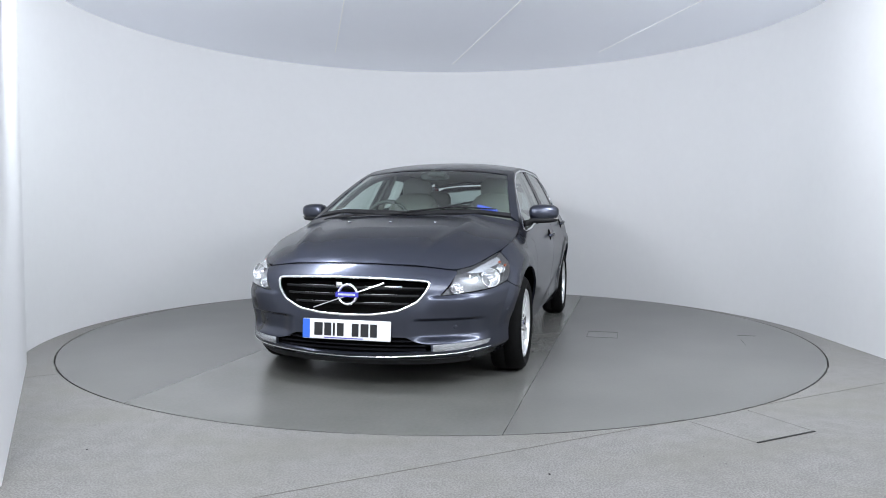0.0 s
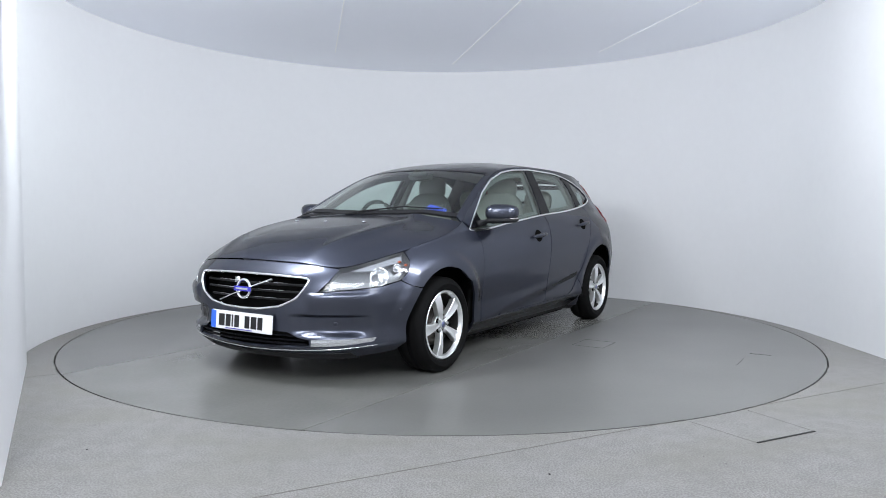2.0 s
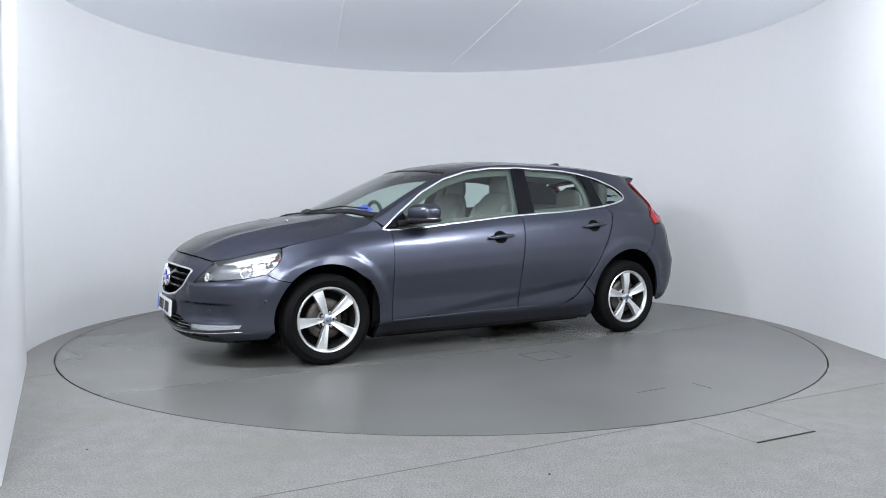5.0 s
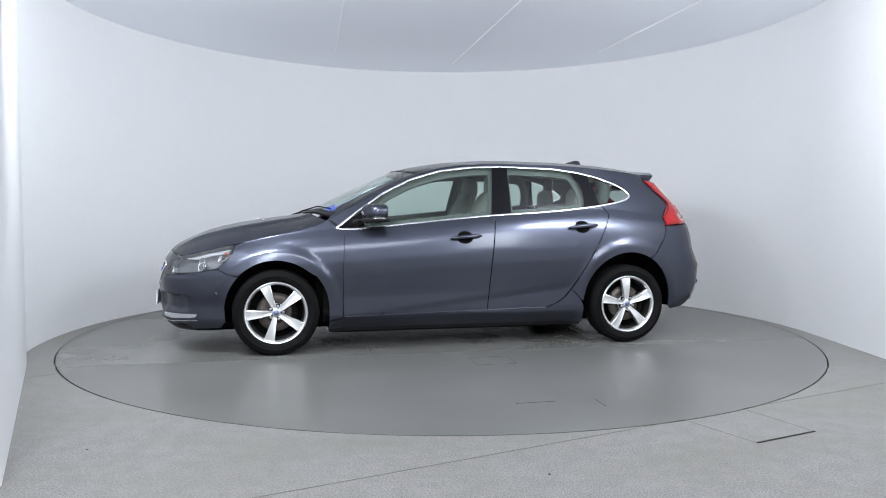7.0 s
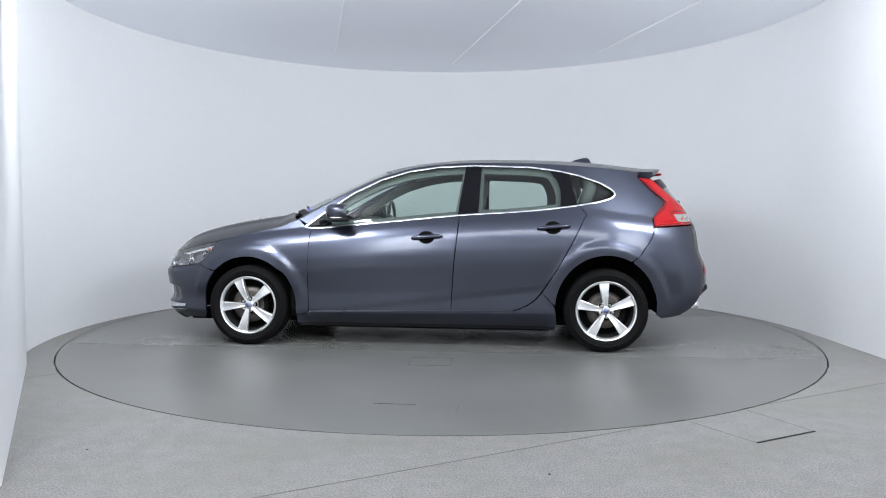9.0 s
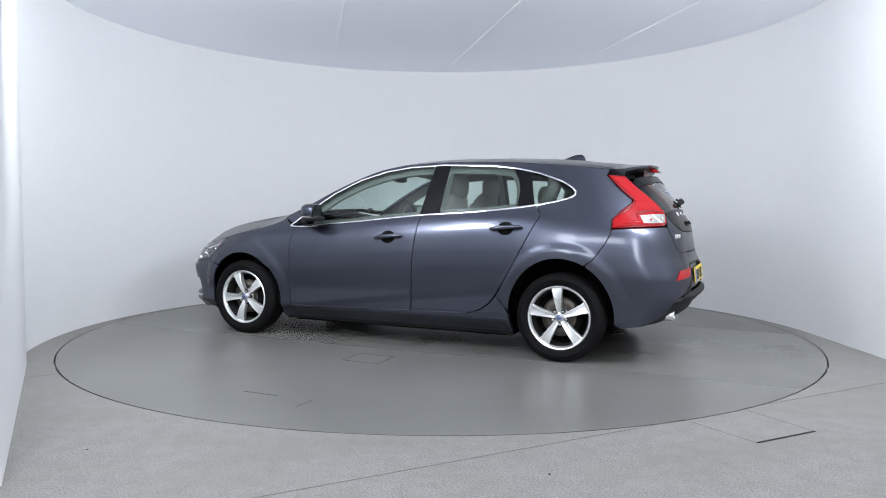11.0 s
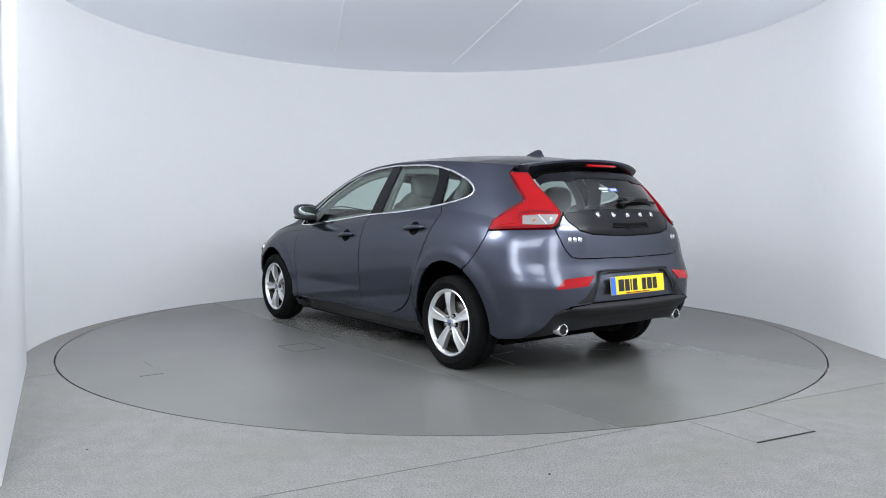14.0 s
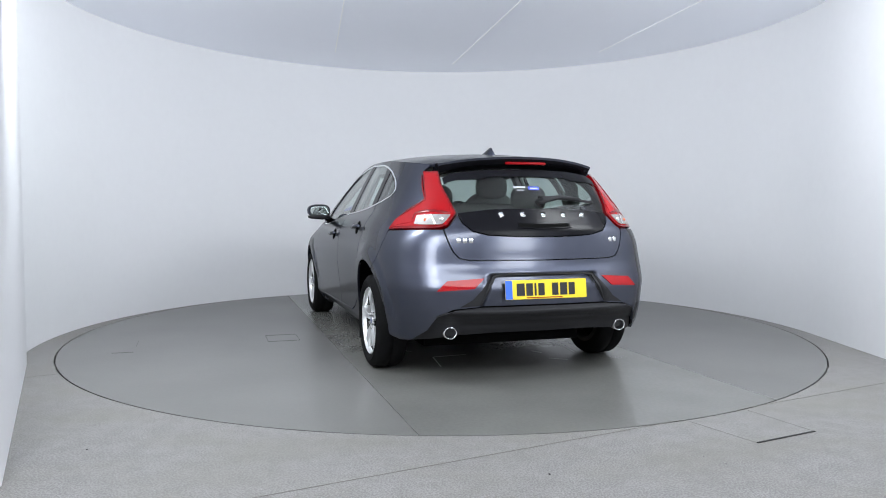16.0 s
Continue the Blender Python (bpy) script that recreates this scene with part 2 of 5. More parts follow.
TAIL = curve((0.2, -1.98), (0.28, -2.07), (0.36, -2.125), (0.46, -2.15), (0.56, -2.15), (0.64, -2.125), (0.72, -2.095), (0.82, -2.08), (0.90, -2.065),
             (0.97, -2.03), (1.05, -1.985), (1.15, -1.915), (1.25, -1.84), (1.34, -1.76))
# waist line along the car, and the relative width under and over it
WAIST = curve((2.2, 0.70), (1.95, 0.72), (1.65, 0.765), (1.4, 0.82), (1.2, 0.855), (0.9, 0.885), (0.3, 0.937), (-0.28, 0.99), (-0.75, 1.02),
              (-1.16, 1.03), (-1.5, 1.0), (-1.8, 0.96), (-2.2, 0.93))
LOW = curve((-0.1, 0.84), (0, 0.90), (0.075, 0.942), (0.125, 0.967), (0.16, 0.972), (0.3, 0.972), (0.45, 0.987), (0.58, 0.999), (0.66, 1.0), (0.75, 0.993), (0.83, 0.980), (0.91, 0.953), (1.0, 0.895))
RAIL = curve((2.12, 0.722), (2.075, 0.714), (1.99, 0.692), (1.90, 0.708), (1.78, 0.737), (1.65, 0.766), (1.4, 0.825), (1.2, 0.865), (1.05, 0.905), (0.95, 0.95), (0.75, 1.063), (0.544, 1.172), (0.3, 1.28),
             (0.124, 1.333), (-0.1, 1.363), (-0.342, 1.375), (-0.77, 1.37), (-1.11, 1.35), (-1.4, 1.325), (-1.6, 1.305), (-1.8, 1.29))
RIDGE = curve((2.108, 0.722), (2.06, 0.757), (1.98, 0.80), (1.88, 0.845), (1.76, 0.882), (1.6, 0.918), (1.33, 0.958), (1.15, 0.985), (1.0, 1.055), (0.7, 1.195), (0.38, 1.335), (0.2, 1.375),
              (-0.09, 1.412), (-0.38, 1.428), (-0.76, 1.425), (-1.25, 1.403), (-1.54, 1.372), (-1.8, 1.345))


def smooth(a, b, x):
    t = np.clip((np.asarray(x, float) - a) / (b - a), 0, 1)
    return t * t * (3 - 2 * t)


def width(x, z):
    """Relative half width of the body at the place x and height z."""
    w = WAIST(x)
    t = (z - 0.17) / (w - 0.17)
    low = LOW(np.minimum(t, 1))
    flare = 1 + 0.012 * np.exp(-((np.asarray(x) + 1.35) / 0.38) ** 2) * np.exp(-((z - 0.74) / 0.16) ** 2)
    h = np.maximum(z - w, 0)
    for cx, rise in ((WHEEL_X, 1.012), (-WHEEL_X, 1.075)):
        r = np.hypot(np.asarray(x) - cx, (np.asarray(z) - 0.312) / rise)
        flare = flare + 0.016 * smooth(0.475, 0.405, r) * smooth(0.30, 0.48, z)
    crease = 0.305 + (0.55 - np.asarray(x)) * 0.125
    tuck = smooth(crease + 0.012, crease - 0.05, z) * smooth(0.19, 0.30, z) * smooth(0.80, 0.40, x) * smooth(-0.98, -0.80, x)
    low = low - 0.014 * tuck - 0.055 * smooth(0.275, 0.15, z) * smooth(0.97, 0.85, x) * smooth(-0.98, -0.86, x)
    return low * flare - h * (0.49 + 0.18 * smooth(-0.9, -1.7, x)) - 0.22 * h * h


def band(s, z):
    """The side of the body: place along the outline, height -> point."""
    s, z = np.asarray(s, float), np.asarray(z, float)
    side = np.where((s < 0) | (s > 1), -1.0, 1.0)
    s = np.abs(np.where(s > 1, 2 - s, s))
    X, Y = OUT_X(s), OUT_Y(s) * side
    x = X + smooth(1.0, 2.2, X) * (NOSE(z) - 2.20) + smooth(-1.0, -2.13, X) * (TAIL(z) + 2.13)
    return np.stack([x, Y * width(x, z), z + 0 * x], -1)


_S = np.linspace(0, 1, 1201)


def s_of_x(x, z):
    px = band(_S, np.full(1201, z))[:, 0]
    return float(np.interp(-x, -px, _S))


def s_of_y(y, z, rear):
    if y < 0:
        return 2 - s_of_y(-y, z, rear) if rear else -s_of_y(-y, z, rear)
    p = band(_S, np.full(1201, z))
    if rear:
        k = _S > 0.62
        q = np.maximum.accumulate(p[k][::-1, 1])
        return float(np.interp(y, q, _S[k][::-1]))
    k = _S < 0.38
    return float(np.interp(y, np.maximum.accumulate(p[k][:, 1]), _S[k]))


_gx = np.concatenate([np.linspace(2.1065, 2.0, 240), np.linspace(1.995, -1.82, 360)])
_ge = np.array([band(s_of_x(x, float(RAIL(x))), float(RAIL(x)))[1] for x in _gx])
_ge[0] = 0.0


def edge(x):
    return np.interp(-np.asarray(x, float), -_gx, _ge)


def top(x, v):
    """Bonnet, windscreen and roof: place along the car, -1 to 1 across -> point."""
    x, v = np.asarray(x, float), np.asarray(v, float)
    a = np.abs(v)
    zc, ze = RIDGE(x), RAIL(x)
    k = smooth(0.7, 1.3, x)
    z = zc - (zc - ze) * (a ** 2.3 * (1 - k) + a ** 3.0 * k)
    z = z + 0.010 * k * smooth(2.1, 1.9, x) * np.exp(-((a - 0.66) / 0.10) ** 2)
    return np.stack([x + 0 * v, v * edge(x), z], -1)


def bonnet_map(t, w):
    """The bonnet: 0 (at the screen) to 1 (at the nose), -0.65 to 0.65 across -> point of the same surface."""
    t, v = np.asarray(t, float), np.asarray(w, float) / 0.65
    a = np.abs(v)
    yf = 0.55 * a
    xf = np.interp(yf, _ge[:300], _gx[:300]) - 0.003
    xr = 1.145 - 0.175 * a * a
    x = xr + (xf - xr) * t
    x1 = 0.97 + (float(np.interp(0.55, _ge[:300], _gx[:300])) - 0.003 - 0.97) * t
    y = v * edge(x1) * 0.9995
    a = np.minimum(1, np.abs(y) / np.maximum(edge(x), 1e-4))
    zc, ze = RIDGE(x), RAIL(x)
    k = smooth(0.7, 1.3, x)
    z = zc - (zc - ze) * (a ** 2.3 * (1 - k) + a ** 3.0 * k)
    z = z + 0.013 * smooth(2.1, 1.9, x) * np.exp(-((np.abs(v) - 0.62) / 0.075) ** 2)
    return np.stack([x, y, z], -1)


# ---- car materials ----
def glass_material(name, tint, gloss=1.0):
    m = bpy.data.materials.new(name)
    m.use_nodes = True
    nt = m.node_tree
    nt.nodes.remove(nt.nodes["Principled BSDF"])
    tr, gl, mix, lw = (nt.nodes.new(k) for k in ("ShaderNodeBsdfTransparent", "ShaderNodeBsdfGlossy", "ShaderNodeMixShader", "ShaderNodeLayerWeight"))
    tr.inputs[0].default_value = (*tint, 1)
    gl.inputs["Roughness"].default_value = 0.02
    gl.inputs[0].default_value = (gloss, gloss, gloss, 1)
    lw.inputs[0].default_value = 0.5
    rise, share = nt.nodes.new("ShaderNodeMath"), nt.nodes.new("ShaderNodeMath")
    rise.operation, rise.inputs[1].default_value = "POWER", 5
    share.operation, share.inputs[1].default_value, share.inputs[2].default_value = "MULTIPLY_ADD", 0.95, 0.05
    nt.links.new(lw.outputs["Facing"], rise.inputs[0])
    nt.links.new(rise.outputs[0], share.inputs[0])
    nt.links.new(share.outputs[0], mix.inputs[0])
    nt.links.new(tr.outputs[0], mix.inputs[1])
    nt.links.new(gl.outputs[0], mix.inputs[2])
    nt.links.new(mix.outputs[0], nt.nodes["Material Output"].inputs[0])
    return m


M_GLASS = glass_material("green_tinted_glass", (0.76, 0.86, 0.82))
M_DARKGLASS = glass_material("dark_rear_glass", (0.48, 0.55, 0.53))
M_LENS = glass_material("clear_lamp_lens", (0.95, 0.96, 0.97))
M_BLACKGLOSS = material("black_gloss_trim", (0.006, 0.006, 0.008), 0.24, spec=0.10)
M_BLACK = material("black_plastic", (0.011, 0.011, 0.013), 0.62, bump=0.05, scale=300, vary=0.1, spec=0.3)
M_DARK = material("dark_underbody", (0.006, 0.006, 0.006), 0.95, vary=0.2, scale=30, spec=0.02)
M_TYRE = material("tyre_rubber", (0.006, 0.006, 0.0063), 0.7, bump=0.12, scale=60, vary=0.15, spec=0.06)
M_ALLOY = material("silver_alloy", (0.84, 0.85, 0.86), 0.33, metal=0.85, coat=0.3, vary=0.02, scale=60)
M_ALLOYDARK = material("alloy_shadow_side", (0.42, 0.43, 0.44), 0.42, metal=0.8, vary=0.05, scale=60)
M_DISCBRAKE = material("brake_disc_steel", (0.085, 0.075, 0.068), 0.5, metal=0.7, vary=0.25, scale=40)
M_CHROME = material("chrome", (0.86, 0.87, 0.88), 0.10, metal=1.0)
M_REDDARK = material("deep_red_lamp_edge", (0.16, 0.002, 0.004), 0.06, coat=0.3, spec=0.3)
M_RED = material("red_lamp_plastic", (0.30, 0.003, 0.006), 0.04, vary=0.08, scale=25, spec=0.3)
M_WHITELAMP = material("white_lamp_plastic", (0.42, 0.40, 0.385), 0.25, metal=0.75, coat=0.3, vary=0.1, scale=40)
M_SILVER = material("lamp_reflector", (0.72, 0.73, 0.75), 0.16, metal=0.9)
M_LAMPGREY = material("lamp_housing_grey", (0.20, 0.205, 0.22), 0.3, metal=0.7)
M_PLATE_W = material("white_plate", (0.80, 0.80, 0.82), 0.35, vary=0.02, scale=30)
M_PLATE_Y = material("yellow_plate", (0.78, 0.58, 0.02), 0.35, vary=0.02, scale=30)
M_BLUE = material("blue_plate_band", (0.03, 0.13, 0.62), 0.4)
M_INK = material("black_plate_ink", (0.01, 0.01, 0.012), 0.5)
M_BADGE = material("blue_badge", (0.05, 0.05, 0.42), 0.25, coat=0.5)
# Rim alloy with the shade inside the barrel put into its colour
M_BARREL = material("barrel_shade_alloy", (0.032, 0.031, 0.030), 0.5, metal=0.5, vary=0.2, scale=50)
M_MIRROR = material("mirror_glass", (0.42, 0.47, 0.46), 0.03, metal=1.0)
M_BOLT = material("dark_steel", (0.34, 0.34, 0.345), 0.35, metal=0.85)
M_CAPBLUE = material("dull_blue_cap", (0.14, 0.16, 0.30), 0.35, metal=0.5)
M_SEAT = material("pale_grey_leather", (0.21, 0.21, 0.195), 0.5, bump=0.08, scale=90, vary=0.06)
M_TRIM = material("dark_cabin_trim", (0.05, 0.052, 0.05), 0.6, bump=0.05, scale=150, vary=0.1)
M_FRAME = material("grey_window_frame", (0.10, 0.105, 0.10), 0.6, vary=0.1, scale=80)
M_LINER = material("pale_headliner", (0.42, 0.42, 0.40), 0.8, vary=0.04, scale=60)
M_STICKER = material("blue_sticker", (0.06, 0.10, 0.66), 0.5)
M_STICKERW = material("white_sticker", (0.5, 0.53, 0.58), 0.5)
M_ORANGE = material("amber_lamp", (0.45, 0.09, 0.03), 0.2, coat=0.4)


# ---- panel maker ----
HALF = float(sum(math.dist(p, q) for p, q in zip(OUT, OUT[1:])))


def bx(x, z):
    return (s_of_x(x, z) * HALF, z)


def fy(y, z):
    return (s_of_y(y, z, False) * HALF, z)


def ry(y, z):
    return (s_of_y(y, z, True) * HALF, z)


def on_band(u, z, d=0.0):
    return band(np.asarray(u) / HALF, z)


def on_top(x, w):
    return top(x, np.asarray(w) / 0.65)


def mirrored(poly, rear=False):
    """The polygon on the other side of the car (band space)."""
    return [((2 * HALF - u) if rear else -u, z) for u, z in poly][::-1]


def rounded(poly, r, n=5):
    """Fillet the corners of a closed polygon."""
    out, k = [], len(poly)
    for i in range(k):
        a, b, c = (np.array(poly[(i + j) % k], float) for j in (-1, 0, 1))
        la, lc = np.linalg.norm(a - b), np.linalg.norm(c - b)
        if la < 1e-9 or lc < 1e-9:
            continue
        q = min(r, la * 0.45, lc * 0.45)
        p0, p1 = b + (a - b) / la * q, b + (c - b) / lc * q
        for j in range(n + 1):
            t = j / n
            out.append(tuple((1 - t) ** 2 * p0 + 2 * t * (1 - t) * b + t * t * p1))
    return out


def dense(poly, step=0.03):
    out = []
    for a, b in zip(poly, poly[1:] + poly[:1]):
        n = max(1, int(math.dist(a, b) / step))
        out += [(a[0] + (b[0] - a[0]) * i / n, a[1] + (b[1] - a[1]) * i / n) for i in range(n)]
    return out


def shrink(poly, d):
    """Move a closed polygon's outline inwards by d."""
    area = sum(a[0] * b[1] - b[0] * a[1] for a, b in zip(poly, poly[1:] + poly[:1]))
    sign, k, out = (1 if area > 0 else -1), len(poly), []
    for i in range(k):
        a, b, c = (np.array(poly[(i + j) % k], float) for j in (-1, 0, 1))
        n = np.zeros(2)
        for e in (b - a, c - b):
            length = np.linalg.norm(e)
            if length > 1e-9:
                n += np.array((-e[1], e[0])) / length
        length = np.linalg.norm(n)
        out.append(tuple(b + sign * d * n / max(length, 0.5)))
    return out


def field(fn, uv, push):
    """Points and outward normals of a surface."""
    u, v = uv[:, 0], uv[:, 1]
    e = 0.004
    p = fn(u, v)
    du, dv = fn(u + e, v) - fn(u - e, v), fn(u, v + e) - fn(u, v - e)
    n = np.cross(du, dv)
    n /= np.maximum(np.linalg.norm(n, axis=1, keepdims=True), 1e-9)
    out = p - np.stack([p[:, 0] * 0.75, 0 * u, 0 * u + 0.6], 1)
    n *= np.where((n * out).sum(1) < 0, -1.0, 1.0)[:, None]
    return p + n * push, n


def sheet(name, poly, fn, mat, parent, label="", holes=(), step=0.045, depth=0.016, push=0.0, gap=0.0014, flip=False):
    """A panel cut out of a surface: its outline (and holes) in surface space, with a folded rim."""
    poly = dense(shrink(poly, gap) if gap else list(poly))
    rings = [poly] + [dense(h) for h in holes]
    flat = [q for r in rings for q in r]
    from_tess = tessellate([[Vector((a, b, 0)) for a, b in r] for r in rings])
    bm = bmesh.new()
    vs = [bm.verts.new((a, b, 0)) for a, b in flat]
    for tri in from_tess:
        if len(set(tri)) == 3:
            try:
                bm.faces.new([vs[i] for i in tri])
            except ValueError:
                pass
    lo, hi = np.min(flat, axis=0), np.max(flat, axis=0)
    for ax in (0, 1):
        k0, k1 = math.ceil(lo[ax] / step), math.floor(hi[ax] / step)
        for k in range(k0, k1 + 1):
            co, no = [0, 0, 0], [0, 0, 0]
            co[ax], no[ax] = k * step, 1
            bmesh.ops.bisect_plane(bm, geom=bm.verts[:] + bm.edges[:] + bm.faces[:], plane_co=co, plane_no=no)
    bm.verts.index_update()
    uv = np.array([v.co[:2] for v in bm.verts])
    pts, nor = field(fn, uv, push)
    faces = []
    for f in bm.faces:
        ids = [v.index for v in f.verts]
        whole = sum(np.cross(pts[i] - pts[ids[0]], pts[j] - pts[ids[0]]) for i, j in zip(ids[1:], ids[2:]))
        if np.dot(whole, nor[ids].mean(axis=0)) < 0:
            ids = ids[::-1]
        faces.append(ids)
    verts, normals = [tuple(p) for p in pts], [tuple(n) for n in nor]
    if depth:
        for e in bm.edges:
            if len(e.link_faces) == 1:
                i, j = e.verts[0].index, e.verts[1].index
                quad = [pts[i], pts[j], pts[j] - nor[j] * depth, pts[i] - nor[i] * depth]
                n = np.cross(quad[1] - quad[0], quad[3] - quad[0])
                mid = e.link_faces[0].calc_center_median()
                inside = fn(np.array([mid.x]), np.array([mid.y]))[0]
                if np.dot(n, inside - quad[0]) > 0:
                    n, quad = -n, [quad[1], quad[0], quad[3], quad[2]]
                n /= max(np.linalg.norm(n), 1e-9)
                k = len(verts)
                verts += [tuple(q) for q in quad]
                normals += [tuple(n)] * 4
                faces.append([k, k + 1, k + 2, k + 3])
    bm.free()
    if flip:
        verts = [(x, -y, z) for x, y, z in verts]
        normals = [(x, -y, z) for x, y, z in normals]
        faces = [f[::-1] for f in faces]
    me = bpy.data.meshes.new(name)
    me.from_pydata(verts, [], faces)
    me.polygons.foreach_set("use_smooth", [True] * len(me.polygons))
    me.normals_split_custom_set_from_vertices(normals)
    me.materials.append(mat)
    ob = new(name, me)
    ob.parent = parent
    if label:
        ob["label"] = label
    return ob


def both(name, poly, fn, mat, parent, label="", **kw):
    return [sheet(name, poly, fn, mat, parent, label, flip=f, **kw) for f in (False, True)]


def strip(name, path, fn, mat, parent, label="", w=0.018, h=0.006, push=0.0, closed=False, flip=False, taper=False):
    """A raised moulding along a line on a surface."""
    path = dense(list(path), 0.02) if closed else dense(list(path), 0.02)[:-max(1, int(math.dist(path[0], path[-1]) / 0.02))] + [path[-1]]
    uv = np.array(path)
    pts, nor = field(fn, uv, push)
    k = len(pts)
    bm, rows = bmesh.new(), []
    for i in range(k):
        a, b = (pts[(i - 1) % k], pts[(i + 1) % k]) if closed else (pts[max(i - 1, 0)], pts[min(i + 1, k - 1)])
        t = b - a
        side = np.cross(nor[i], t)
        side /= max(np.linalg.norm(side), 1e-9)
        ww = w * (min(1.0, 0.25 + 4 * min(i, k - 1 - i) / k) if taper else 1.0) / 2
        prof = ((-ww, -0.004), (-ww, h * 0.6), (-ww * 0.55, h), (ww * 0.55, h), (ww, h * 0.6), (ww, -0.004))
        rows.append([bm.verts.new(pts[i] + side * p + nor[i] * q) for p, q in prof])
    for i in range(k if closed else k - 1):
        a, b = rows[i], rows[(i + 1) % k]
        for j in range(6):
            bm.faces.new((a[j], b[j], b[(j + 1) % 6], a[(j + 1) % 6]))
    if not closed:
        bm.faces.new(rows[0])
        bm.faces.new(rows[-1][::-1])
    if flip:
        for v in bm.verts:
            v.co.y = -v.co.y
    bmesh.ops.recalc_face_normals(bm, faces=bm.faces[:])
    ob = part(name, bm, mat, parent, label)
    ob.data.set_sharp_from_angle(angle=radians(50))
    return ob


def blob(bm, centre, size, power=2.6, n=20, m=12, shift=None):
    """A rounded block."""
    rows = []
    sp = lambda c, p: math.copysign(abs(c) ** (2 / p), c)
    for j in range(m + 1):
        b = -math.pi / 2 + math.pi * j / m
        row = []
        for i in range(n):
            a = 2 * math.pi * i / n
            q = Vector((size[0] * sp(math.cos(b), power) * sp(math.cos(a), power), size[1] * sp(math.cos(b), power) * sp(math.sin(a), power), size[2] * sp(math.sin(b), power)))
            if shift:
                q = shift(q)
            row.append(bm.verts.new(Vector(centre) + q))
        rows.append(row)
    for j in range(m):
        for i in range(n):
            bm.faces.new((rows[j][i], rows[j][(i + 1) % n], rows[j + 1][(i + 1) % n], rows[j + 1][i]))
    bmesh.ops.remove_doubles(bm, verts=bm.verts[:], dist=1e-5)


def tube(bm, pts, r, n=8):
    rows = []
    pts = [Vector(p) for p in pts]
    for i, p in enumerate(pts):
        t = (pts[min(i + 1, len(pts) - 1)] - pts[max(i - 1, 0)]).normalized()
        a = t.orthogonal().normalized()
        b = t.cross(a)
        rr = r[i] if isinstance(r, (list, tuple)) else r
        rows.append([bm.verts.new(p + rr * (a * math.cos(2 * math.pi * k / n) + b * math.sin(2 * math.pi * k / n))) for k in range(n)])
    for u, v in zip(rows, rows[1:]):
        for k in range(n):
            bm.faces.new((u[k], u[(k + 1) % n], v[(k + 1) % n], v[k]))
    bm.faces.new(rows[0][::-1])
    bm.faces.new(rows[-1])


def lathe(bm, profile, n=48, axis="y"):
    """Turn a profile of (radius, along) about the y axis."""
    rows = []
    for r, y in profile:
        rows.append([bm.verts.new((r * math.cos(2 * math.pi * k / n), y, r * math.sin(2 * math.pi * k / n))) for k in range(n)])
    for u, v in zip(rows, rows[1:]):
        for k in range(n):
            bm.faces.new((u[k], v[k], v[(k + 1) % n], u[(k + 1) % n]))
    return rows


